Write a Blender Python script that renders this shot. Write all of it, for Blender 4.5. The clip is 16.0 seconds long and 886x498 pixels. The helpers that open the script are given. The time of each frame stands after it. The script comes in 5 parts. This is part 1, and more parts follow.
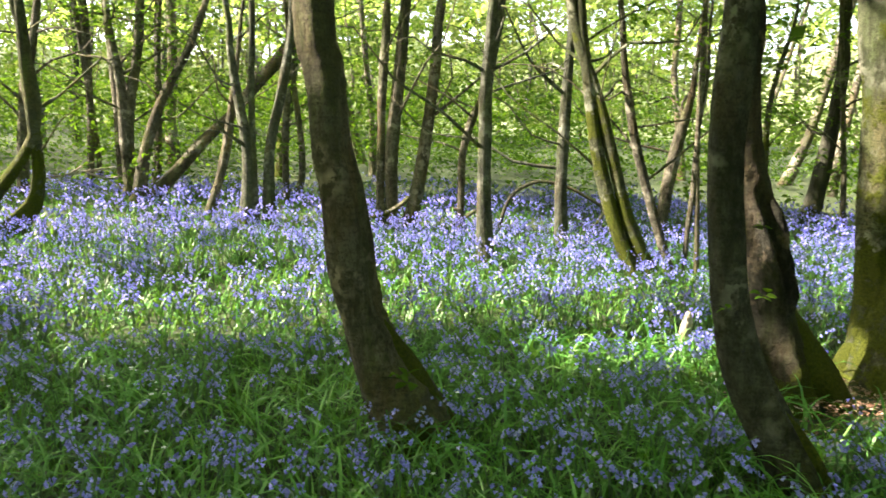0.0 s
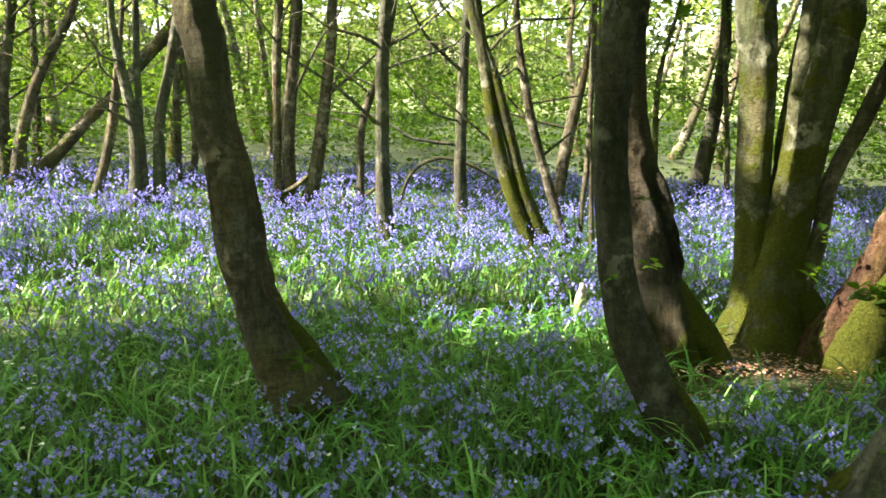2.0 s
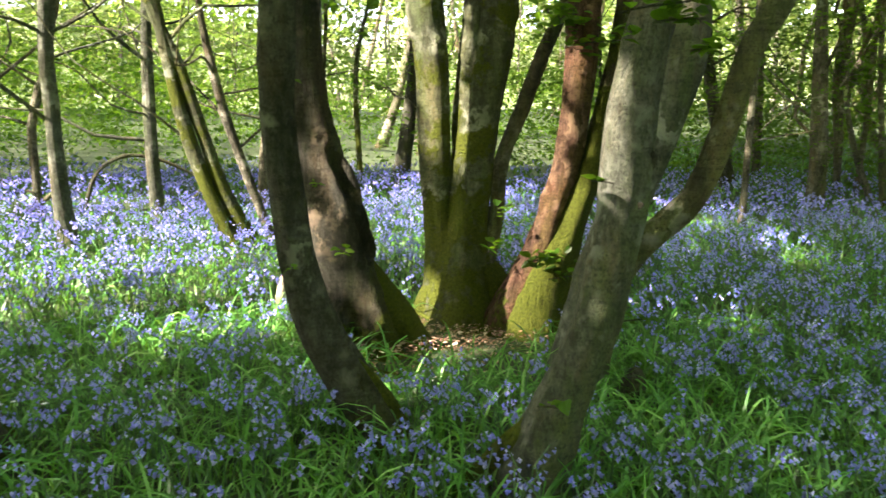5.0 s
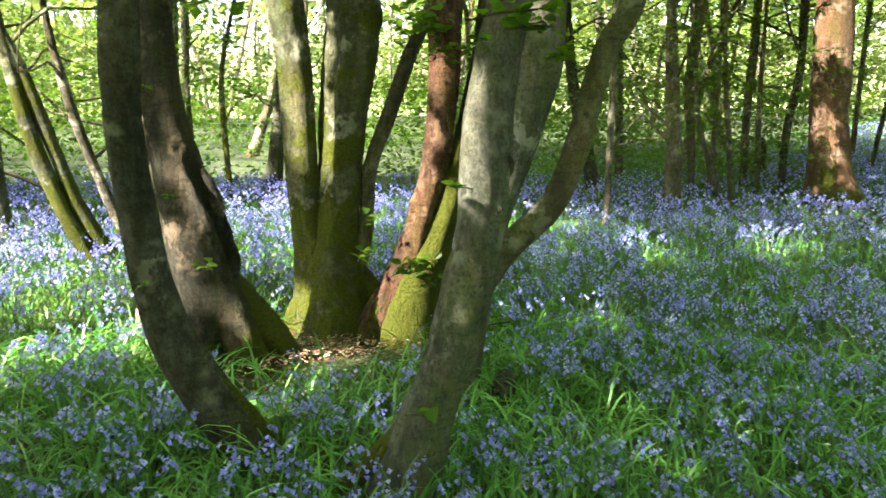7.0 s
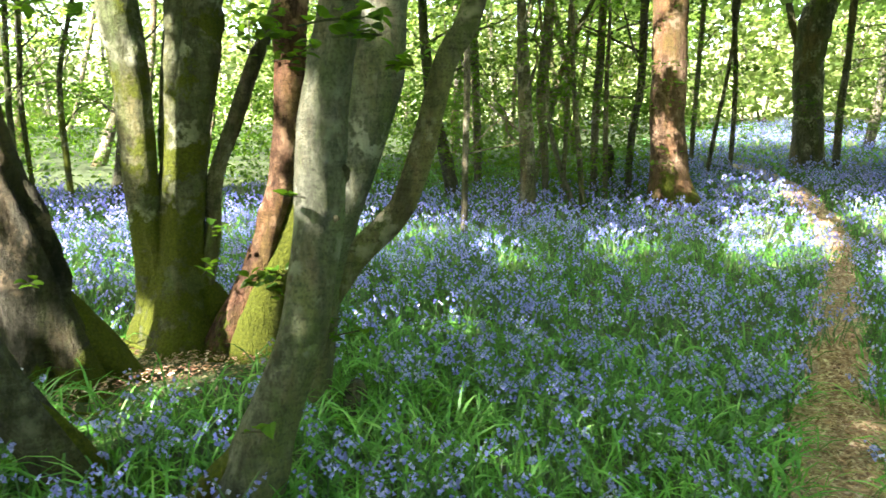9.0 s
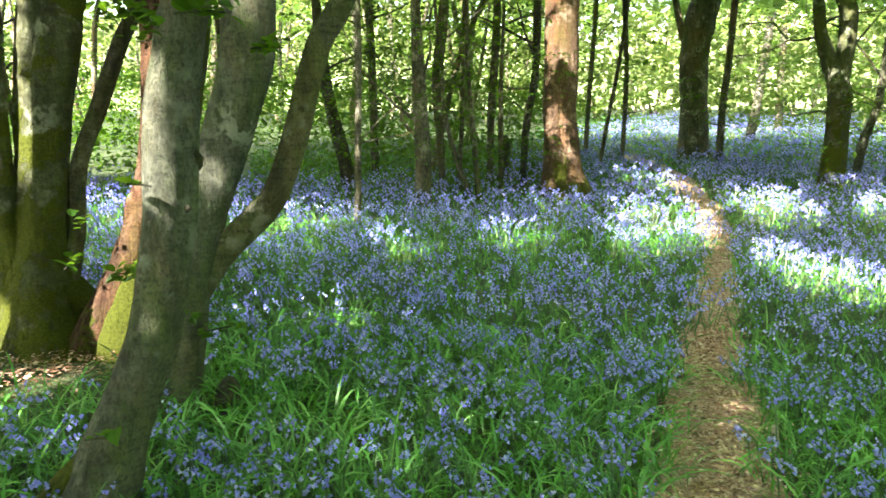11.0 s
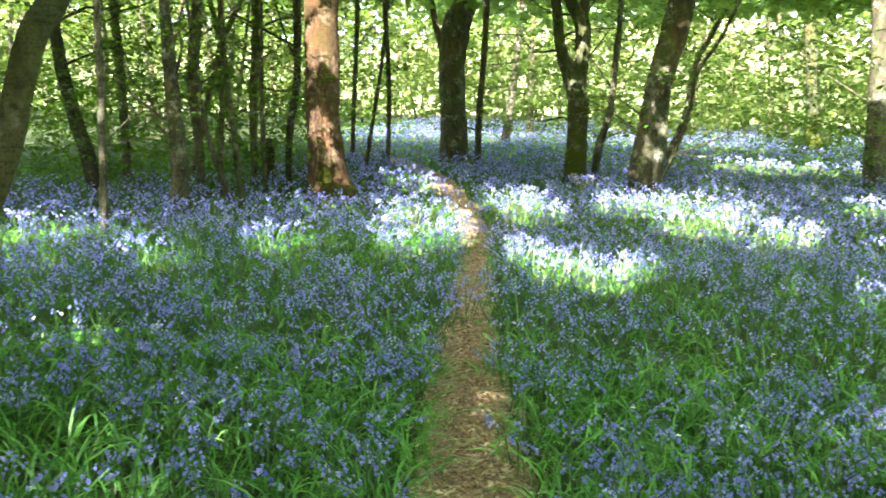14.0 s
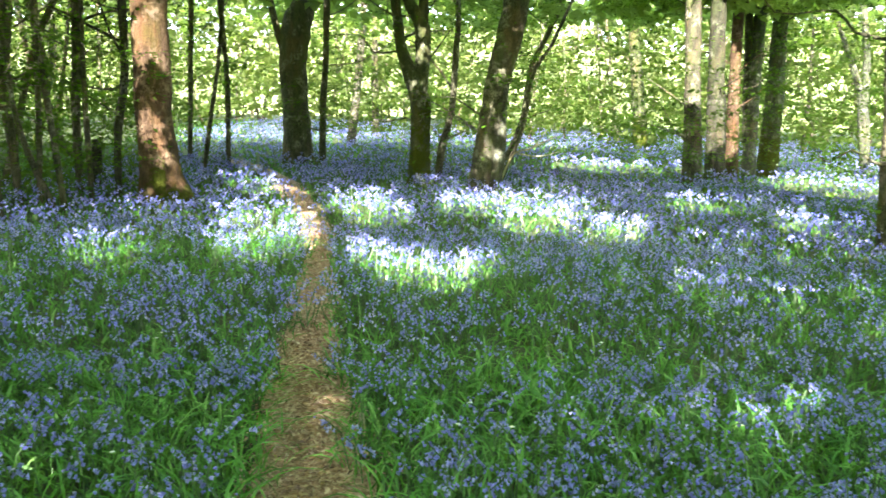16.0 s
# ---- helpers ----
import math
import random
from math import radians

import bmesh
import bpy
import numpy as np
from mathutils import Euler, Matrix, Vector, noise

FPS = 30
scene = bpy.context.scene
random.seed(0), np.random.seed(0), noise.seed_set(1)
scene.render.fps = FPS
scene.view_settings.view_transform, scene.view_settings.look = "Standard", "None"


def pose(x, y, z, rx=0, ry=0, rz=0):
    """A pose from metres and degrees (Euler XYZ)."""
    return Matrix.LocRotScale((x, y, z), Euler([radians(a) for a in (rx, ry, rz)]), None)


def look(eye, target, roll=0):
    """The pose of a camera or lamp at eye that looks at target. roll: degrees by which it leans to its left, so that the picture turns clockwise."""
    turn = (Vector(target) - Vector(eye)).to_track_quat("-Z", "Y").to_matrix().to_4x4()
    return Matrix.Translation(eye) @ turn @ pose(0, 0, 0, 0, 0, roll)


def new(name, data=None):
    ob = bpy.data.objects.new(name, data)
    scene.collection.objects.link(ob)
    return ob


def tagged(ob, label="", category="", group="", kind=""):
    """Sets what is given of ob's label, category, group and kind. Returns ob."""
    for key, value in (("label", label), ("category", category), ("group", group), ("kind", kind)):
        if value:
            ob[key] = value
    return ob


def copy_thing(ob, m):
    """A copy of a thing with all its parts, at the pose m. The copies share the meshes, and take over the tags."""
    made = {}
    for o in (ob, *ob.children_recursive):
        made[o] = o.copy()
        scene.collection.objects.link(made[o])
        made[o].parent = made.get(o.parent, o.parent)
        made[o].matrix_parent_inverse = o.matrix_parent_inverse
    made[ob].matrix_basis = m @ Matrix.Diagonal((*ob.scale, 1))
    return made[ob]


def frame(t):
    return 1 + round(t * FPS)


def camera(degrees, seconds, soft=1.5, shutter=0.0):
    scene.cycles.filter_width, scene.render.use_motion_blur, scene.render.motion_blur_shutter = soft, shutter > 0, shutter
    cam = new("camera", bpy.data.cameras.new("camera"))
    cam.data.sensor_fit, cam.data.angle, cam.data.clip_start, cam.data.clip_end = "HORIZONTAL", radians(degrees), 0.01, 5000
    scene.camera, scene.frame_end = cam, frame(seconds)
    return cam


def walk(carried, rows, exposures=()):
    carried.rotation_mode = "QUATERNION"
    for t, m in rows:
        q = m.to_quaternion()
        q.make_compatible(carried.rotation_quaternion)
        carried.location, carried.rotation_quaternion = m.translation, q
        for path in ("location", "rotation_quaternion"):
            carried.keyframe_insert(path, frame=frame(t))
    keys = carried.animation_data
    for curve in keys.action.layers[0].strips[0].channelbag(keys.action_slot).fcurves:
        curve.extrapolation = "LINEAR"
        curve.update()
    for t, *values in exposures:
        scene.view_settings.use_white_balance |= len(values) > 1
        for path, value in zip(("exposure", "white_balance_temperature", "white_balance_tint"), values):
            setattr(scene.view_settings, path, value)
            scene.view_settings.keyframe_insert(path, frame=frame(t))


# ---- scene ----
cam = camera(59.43, 16.0, soft=1.55, shutter=0.45)
# seconds, eye, yaw to the left, pitch up, roll
ROWS = [
    (0.0, -0.000, 0.000, 1.550, 0.04, -7.86, 1.19),
    (0.5, 0.013, 0.002, 1.549, -2.28, -8.27, 1.20),
    (1.0, 0.025, 0.011, 1.545, -3.59, -8.77, 0.96),
    (1.5, 0.040, 0.017, 1.544, -5.16, -9.10, 0.81),
    (2.0, 0.056, 0.025, 1.541, -7.03, -9.34, 0.80),
    (2.5, 0.063, 0.030, 1.536, -8.95, -9.40, 0.77),
    (3.0, 0.122, 0.015, 1.537, -12.00, -9.39, 0.09),
    (3.5, 0.193, -0.019, 1.534, -12.34, -9.79, -0.38),
    (4.0, 0.213, 0.020, 1.531, -18.52, -9.81, -0.41),
    (4.5, 0.238, 0.052, 1.521, -23.89, -9.84, -0.41),
    (7.0, 0.335, 0.050, 1.514, -36.40, -9.43, -0.90),
    (7.5, 0.358, 0.051, 1.512, -39.03, -9.32, -0.85),
    (8.0, 0.371, 0.061, 1.509, -42.03, -9.21, -0.70),
    (8.5, 0.380, 0.044, 1.515, -45.06, -9.27, -0.60),
    (9.0, 0.427, -0.010, 1.512, -46.20, -9.00, -0.80),
    (9.5, 0.476, -0.057, 1.511, -48.26, -9.12, -0.63),
    (12.0, 0.632, -0.065, 1.488, -57.82, -9.86, 0.13),
    (12.5, 0.651, -0.086, 1.487, -61.26, -9.79, 0.42),
    (13.0, 0.661, -0.098, 1.485, -64.46, -9.87, 0.51),
    (13.5, 0.662, -0.113, 1.492, -66.86, -9.80, 0.51),
    (14.0, 0.669, -0.139, 1.489, -70.06, -9.48, 0.47),
    (14.5, 0.687, -0.146, 1.487, -72.97, -9.55, 0.52),
    (15.0, 0.709, -0.155, 1.483, -75.78, -9.36, 0.58),
    (15.5, 0.722, -0.171, 1.482, -78.46, -9.42, 0.65),
    (16.0, 0.726, -0.219, 1.486, -81.16, -9.33, 0.55),
]

EXPOSURE = 2.93
walk(cam, [(t, pose(x, y, z, 90 + pitch, 0, yaw) @ pose(0, 0, 0, 0, 0, roll)) for t, x, y, z, yaw, pitch, roll in ROWS],
     exposures=[(0.0, EXPOSURE - 0.06, 7500, 17), (4.5, EXPOSURE + 0.20, 7400, 18), (9.5, EXPOSURE + 0.72, 7050, 12), (16.0, EXPOSURE + 0.56, 6900, 11)])

# ---- light ----
SUN_ELEV, SUN_DIR = 39.0, (-0.985, 0.02)
_n = math.hypot(*SUN_DIR)
TO_SUN = np.array([SUN_DIR[0] / _n * math.cos(radians(SUN_ELEV)), SUN_DIR[1] / _n * math.cos(radians(SUN_ELEV)), math.sin(radians(SUN_ELEV))])
world = bpy.data.worlds.new("sky")
scene.world = world
world.use_nodes = True
wt = world.node_tree
sky = wt.nodes.new("ShaderNodeTexSky")
sky.sky_type, sky.sun_disc = "NISHITA", False
sky.sun_elevation, sky.sun_rotation = radians(SUN_ELEV), math.atan2(TO_SUN[0], TO_SUN[1])
sky.air_density, sky.dust_density, sky.ozone_density = 1.0, 2.6, 0.7
wt.nodes["Background"].inputs[1].default_value = 0.15
wt.links.new(sky.outputs[0], wt.nodes["Background"].inputs[0])
lamp = bpy.data.lights.new("sun", "SUN")
lamp.energy, lamp.angle, lamp.color = 4.0, radians(0.6), (1.0, 0.95, 0.86)
sun = new("sun", lamp)
sun.matrix_world = look(tuple(TO_SUN * 60), (0, 0, 0))


# ---- materials ----
def nodes_of(name):
    m = bpy.data.materials.new(name)
    m.use_nodes = True
    nt = m.node_tree
    return m, nt, nt.nodes["Principled BSDF"], nt.nodes["Material Output"]


def add(nt, kind, **sets):
    n = nt.nodes.new(kind)
    for k, v in sets.items():
        n.inputs[k].default_value = v
    return n


def ramp(nt, fac, stops):
    r = nt.nodes.new("ShaderNodeValToRGB")
    els = r.color_ramp.elements
    while len(els) < len(stops):
        els.new(0.5)
    for e, (p, c) in zip(els, stops):
        e.position, e.color = p, (*c, 1)
    nt.links.new(fac, r.inputs[0])
    return r.outputs[0]


def mixed(nt, fac, a, b):
    m = nt.nodes.new("ShaderNodeMix")
    m.data_type = "RGBA"
    for sock, v in ((m.inputs[0], fac), (m.inputs[6], a), (m.inputs[7], b)):
        if isinstance(v, (tuple, float, int)):
            sock.default_value = (*v, 1) if isinstance(v, tuple) else v
        else:
            nt.links.new(v, sock)
    return m.outputs[2]


def maths(nt, op, a, b=0.5):
    m = nt.nodes.new("ShaderNodeMath")
    m.operation = op
    for i, v in enumerate((a, b)):
        if isinstance(v, (float, int)):
            m.inputs[i].default_value = v
        else:
            nt.links.new(v, m.inputs[i])
    return m.outputs[0]


def noise_at(nt, coords, scale, detail=5.0, rough=0.6, stretch=(1, 1, 1)):
    mp = nt.nodes.new("ShaderNodeMapping")
    mp.inputs["Scale"].default_value = stretch
    nt.links.new(coords, mp.inputs[0])
    n = add(nt, "ShaderNodeTexNoise", Scale=scale, Detail=detail, Roughness=rough)
    nt.links.new(mp.outputs[0], n.inputs["Vector"])
    return n.outputs[0]


def bark_material(name, dark, base, pale, pale_at, moss_height, moss_amount, grain=16.0, relief=0.5, crack=0.3):
    m, nt, p, out = nodes_of(name)
    co = nt.nodes.new("ShaderNodeTexCoord").outputs["Object"]
    fine = noise_at(nt, co, grain, 9.0, 0.7, (1, 1, 0.6))
    streak = noise_at(nt, co, 10.0, 5.0, 0.6, (2.2, 2.2, 0.22))
    cloud = noise_at(nt, co, 3.2, 5.0, 0.62, (1, 1, 0.6))
    patch = noise_at(nt, co, 2.4, 4.0, 0.6)
    spots = noise_at(nt, co, 13.0, 4.0, 0.65, (1, 1, 0.8))
    both = maths(nt, "ADD", maths(nt, "MULTIPLY", fine, 0.55), maths(nt, "MULTIPLY", cloud, 0.45))
    c = ramp(nt, both, [(0.40, dark), (0.57, base)])
    c = mixed(nt, maths(nt, "MULTIPLY", ramp(nt, streak, [(0.50, (0, 0, 0)), (0.66, (1, 1, 1))]), crack), c, dark)
    warm, algae = tuple(k * f for k, f in zip(base, (1.45, 1.02, 0.68))), tuple(k * f for k, f in zip(base, (0.72, 0.98, 0.45)))
    c = mixed(nt, maths(nt, "MULTIPLY", ramp(nt, noise_at(nt, co, 1.7, 6.0, 0.68, (1, 1, 0.35)), [(0.47, (0, 0, 0)), (0.62, (1, 1, 1))]), 0.6), c, warm)
    c = mixed(nt, maths(nt, "MULTIPLY", ramp(nt, noise_at(nt, co, 2.1, 7.0, 0.7, (1.3, 1.3, 0.3)), [(0.48, (0, 0, 0)), (0.60, (1, 1, 1))]), 0.6), c, algae)
    blot = maths(nt, "MULTIPLY", ramp(nt, noise_at(nt, co, 4.2, 8.0, 0.72, (1.1, 1.1, 0.42)), [(0.51, (0, 0, 0)), (0.60, (1, 1, 1))]), 0.62)
    c = mixed(nt, blot, c, tuple(k * 1.25 for k in dark))
    grit = noise_at(nt, co, 105.0, 4.0, 0.7, (1, 1, 0.7))
    wrinkle = noise_at(nt, co, 9.0, 6.0, 0.65, (1, 1, 5.5))
    rough_tone = maths(nt, "ADD", maths(nt, "MULTIPLY", grit, 0.6), maths(nt, "MULTIPLY", wrinkle, 0.4))
    c = mixed(nt, ramp(nt, rough_tone, [(0.40, (0.75, 0.75, 0.75)), (0.52, (0, 0, 0))]), c, dark)
    lich = maths(nt, "MULTIPLY", ramp(nt, patch, [(pale_at - 0.04, (0, 0, 0)), (pale_at + 0.06, (1, 1, 1))]), ramp(nt, spots, [(0.46, (0, 0, 0)), (0.53, (1, 1, 1))]))
    c = mixed(nt, lich, c, pale)
    sep = nt.nodes.new("ShaderNodeSeparateXYZ")
    nt.links.new(co, sep.inputs[0])
    clump = maths(nt, "ADD", maths(nt, "MULTIPLY", noise_at(nt, co, 2.7, 8.0, 0.72), 3.0), -1.05)
    grow = maths(nt, "SUBTRACT", maths(nt, "ADD", clump, moss_amount), maths(nt, "DIVIDE", sep.outputs[2], moss_height))
    mossy = ramp(nt, grow, [(0.46, (0, 0, 0)), (0.60, (1, 1, 1))])
    tuft = noise_at(nt, co, 60.0, 6.0, 0.7)
    c = mixed(nt, mossy, c, ramp(nt, tuft, [(0.3, (0.026, 0.038, 0.005)), (0.7, (0.090, 0.105, 0.012))]))
    nt.links.new(c, p.inputs["Base Color"])
    p.inputs["Roughness"].default_value = 0.9
    p.inputs["Specular IOR Level"].default_value = 0.15
    hgt = maths(nt, "ADD", maths(nt, "ADD", maths(nt, "ADD", fine, maths(nt, "MULTIPLY", rough_tone, 0.7)), maths(nt, "MULTIPLY", streak, 0.8)), maths(nt, "MULTIPLY", maths(nt, "MULTIPLY", tuft, mossy), 0.8))
    b = add(nt, "ShaderNodeBump", Strength=relief, Distance=0.045)
    nt.links.new(hgt, b.inputs["Height"])
    nt.links.new(b.outputs[0], p.inputs["Normal"])
    return m


BARKS = {
    "grey": bark_material("grey_bark", (0.030, 0.029, 0.020), (0.157, 0.150, 0.114), (0.293, 0.277, 0.223), 0.56, 0.9, 0.10, 26.0, 0.9, 0.4),
    "pale": bark_material("pale_bark", (0.032, 0.036, 0.027), (0.130, 0.140, 0.108), (0.235, 0.247, 0.205), 0.56, 0.5, 0.05, 24.0, 0.8, 0.35),
    "peeled": bark_material("peeling_bark", (0.042, 0.035, 0.026), (0.156, 0.150, 0.116), (0.380, 0.314, 0.247), 0.60, 0.9, 0.10, 26.0, 1.0, 0.7),
    "dark": bark_material("dark_bark", (0.020, 0.021, 0.014), (0.081, 0.083, 0.063), (0.167, 0.174, 0.137), 0.58, 0.8, 0.05, 24.0, 0.8, 0.3),
    "torn": bark_material("torn_bark", (0.018, 0.018, 0.013), (0.070, 0.068, 0.053), (0.258, 0.198, 0.141), 0.60, 0.62, 0.42, 26.0, 1.0, 0.7),
    "moss": bark_material("mossy_bark", (0.030, 0.034, 0.019), (0.108, 0.122, 0.070), (0.21, 0.22, 0.165), 0.56, 4.4, 0.34, 22.0, 0.8, 0.3),
    "red": bark_material("red_bark", (0.028, 0.015, 0.010), (0.133, 0.075, 0.048), (0.253, 0.162, 0.105), 0.54, 0.7, 0.40, 26.0, 1.0, 0.95),
    "oak": bark_material("oak_bark", (0.046, 0.029, 0.019), (0.149, 0.099, 0.066), (0.216, 0.159, 0.114), 0.56, 1.2, 0.42, 26.0, 1.0, 0.7),
    "foot": bark_material("moss_covered_bark", (0.035, 0.03, 0.018), (0.10, 0.09, 0.06), (0.18, 0.17, 0.13), 0.62, 2.2, 0.95, 20.0, 0.9, 0.3),
}


def leaf_material(name, stops, glow, through_part=0.45, gloss=0.06):
    m, nt, p, out = nodes_of(name)
    nt.nodes.remove(p)
    rnd = nt.nodes.new("ShaderNodeNewGeometry").outputs["Random Per Island"]
    c = ramp(nt, rnd, stops)
    d = nt.nodes.new("ShaderNodeBsdfDiffuse")
    tr = nt.nodes.new("ShaderNodeBsdfTranslucent")
    g = add(nt, "ShaderNodeBsdfGlossy", Roughness=0.45)
    nt.links.new(c, d.inputs[0])
    nt.links.new(mixed(nt, 0.5, c, glow), tr.inputs[0])
    m1 = add(nt, "ShaderNodeMixShader", Fac=through_part)
    nt.links.new(d.outputs[0], m1.inputs[1])
    nt.links.new(tr.outputs[0], m1.inputs[2])
    m2 = add(nt, "ShaderNodeMixShader", Fac=gloss)
    nt.links.new(m1.outputs[0], m2.inputs[1])
    nt.links.new(g.outputs[0], m2.inputs[2])
    nt.links.new(m2.outputs[0], out.inputs[0])
    return m


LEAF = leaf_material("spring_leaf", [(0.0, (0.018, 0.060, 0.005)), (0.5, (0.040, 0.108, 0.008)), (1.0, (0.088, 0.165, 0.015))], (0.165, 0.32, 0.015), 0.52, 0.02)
# Overhead leaves above the view, made bright so that green light passes down
SHADE_CANOPY = leaf_material("shade_canopy_leaf", [(0.0, (0.06, 0.12, 0.014)), (0.5, (0.11, 0.20, 0.024)), (1.0, (0.17, 0.27, 0.04))], (0.66, 0.86, 0.20), 0.70, 0.02)
# Further leaves: paler greens, with the haze of distance put into the colour
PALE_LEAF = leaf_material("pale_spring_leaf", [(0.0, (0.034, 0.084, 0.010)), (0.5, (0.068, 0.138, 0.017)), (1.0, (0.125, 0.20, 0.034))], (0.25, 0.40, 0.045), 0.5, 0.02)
HAZED_LEAF = leaf_material("hazed_spring_leaf", [(0.0, (0.052, 0.090, 0.020)), (0.5, (0.090, 0.138, 0.034)), (1.0, (0.165, 0.215, 0.07))], (0.30, 0.38, 0.085), 0.5, 0.02)
BLADE = leaf_material("bluebell_leaf", [(0.0, (0.010, 0.066, 0.008)), (0.42, (0.036, 0.190, 0.022)), (0.78, (0.085, 0.295, 0.045)), (1.0, (0.20, 0.40, 0.11))], (0.24, 0.42, 0.02), 0.32, 0.05)
BELL = leaf_material("bluebell_petal", [(0.0, (0.070, 0.094, 0.52)), (0.4, (0.140, 0.172, 0.76)), (0.75, (0.26, 0.285, 0.86)), (1.0, (0.52, 0.51, 0.91))], (0.82, 0.73, 0.94), 0.48, 0.04)
STEM = leaf_material("bluebell_stem", [(0.0, (0.035, 0.11, 0.022)), (1.0, (0.055, 0.12, 0.045))], (0.12, 0.22, 0.04), 0.2)
PETAL = leaf_material("white_petal", [(0.0, (0.70, 0.72, 0.66)), (1.0, (0.82, 0.83, 0.80))], (0.8, 0.82, 0.7), 0.3)
DEAD = leaf_material("dead_leaf", [(0.0, (0.07, 0.036, 0.022)), (0.3, (0.27, 0.14, 0.095)), (0.65, (0.40, 0.26, 0.18)), (1.0, (0.60, 0.47, 0.36))], (0.3, 0.16, 0.08), 0.15)


def soil_material(name, stops, scale, relief):
    m, nt, p, out = nodes_of(name)
    co = nt.nodes.new("ShaderNodeTexCoord").outputs["Object"]
    a = noise_at(nt, co, scale, 8.0, 0.7)
    b = noise_at(nt, co, scale * 0.12, 4.0, 0.6)
    c = ramp(nt, maths(nt, "ADD", maths(nt, "MULTIPLY", a, 0.65), maths(nt, "MULTIPLY", b, 0.35)), stops)
    nt.links.new(c, p.inputs["Base Color"])
    p.inputs["Roughness"].default_value = 0.95
    bp = add(nt, "ShaderNodeBump", Strength=relief, Distance=0.03)
    nt.links.new(a, bp.inputs["Height"])
    nt.links.new(bp.outputs[0], p.inputs["Normal"])
    return m


SOIL = soil_material("woodland_soil", [(0.35, (0.014, 0.026, 0.006)), (0.5, (0.028, 0.05, 0.011)), (0.66, (0.055, 0.055, 0.024))], 14.0, 0.8)
TRODDEN = soil_material("trodden_litter", [(0.36, (0.10, 0.062, 0.042)), (0.5, (0.32, 0.215, 0.150)), (0.63, (0.58, 0.45, 0.34))], 46.0, 1.0)


# ---- mesh helpers ----
def mesh_of(name, verts, faces, materials, slots=None, smooth=False):
    """A mesh from arrays: verts (n, 3), faces (m, 3) or (m, 4)."""
    verts, faces = np.asarray(verts, np.float32), np.asarray(faces, np.int32)
    me = bpy.data.meshes.new(name)
    k = faces.shape[1]
    me.vertices.add(len(verts))
    me.vertices.foreach_set("co", verts.ravel())
    me.loops.add(faces.size)
    me.loops.foreach_set("vertex_index", faces.ravel())
    me.polygons.add(len(faces))
    me.polygons.foreach_set("loop_start", np.arange(0, faces.size, k, dtype=np.int32))
    me.polygons.foreach_set("loop_total", np.full(len(faces), k, dtype=np.int32))
    for m in materials:
        me.materials.append(m)
    if slots is not None:
        me.polygons.foreach_set("material_index", np.asarray(slots, np.int32))
    me.polygons.foreach_set("use_smooth", np.full(len(faces), smooth))
    me.update(calc_edges=True)
    me.validate()
    return me


def part(name, me, parent, label=""):
    ob = new(name, me)
    ob.parent = parent
    if label:
        ob["label"] = label
    return ob


def merged(pieces):
    """Pieces of (verts, faces) with faces alike in length, joined."""
    vs, fs, n = [], [], 0
    for v, f in pieces:
        vs.append(v)
        fs.append(np.asarray(f) + n)
        n += len(v)
    return np.concatenate(vs), np.concatenate(fs)


def smooth_curve(points, step):
    """A Catmull-Rom curve through rows of numbers, with points about step apart."""
    p = np.asarray(points, float)
    p = np.vstack([2 * p[0] - p[1], p, 2 * p[-1] - p[-2]])
    p[0, 3], p[-1, 3] = p[1, 3], p[-2, 3]
    rows = []
    for i in range(1, len(p) - 2):
        n = max(2, int(np.linalg.norm(p[i + 1, :3] - p[i, :3]) / step))
        for u in np.arange(n) / n:
            a, b, c, d = p[i - 1], p[i], p[i + 1], p[i + 2]
            rows.append(0.5 * (2 * b + (c - a) * u + (2 * a - 5 * b + 4 * c - d) * u * u + (3 * b - a - 3 * c + d) * u ** 3))
    rows.append(p[-2])
    out = np.array(rows)
    out[:, 3] = np.maximum(out[:, 3], 0.004)
    return out


def lattice(p):
    """Smooth value noise, about 0 to 1, at rows of places."""
    i = np.floor(p)
    f = p - i
    f = f * f * (3 - 2 * f)
    out = np.zeros(len(p))
    for dx in (0, 1):
        for dy in (0, 1):
            for dz in (0, 1):
                h = np.sin((i[:, 0] + dx) * 127.1 + (i[:, 1] + dy) * 311.7 + (i[:, 2] + dz) * 74.7) * 43758.5453
                wt3 = (f[:, 0] if dx else 1 - f[:, 0]) * (f[:, 1] if dy else 1 - f[:, 1]) * (f[:, 2] if dz else 1 - f[:, 2])
                out += (h - np.floor(h)) * wt3
    return out


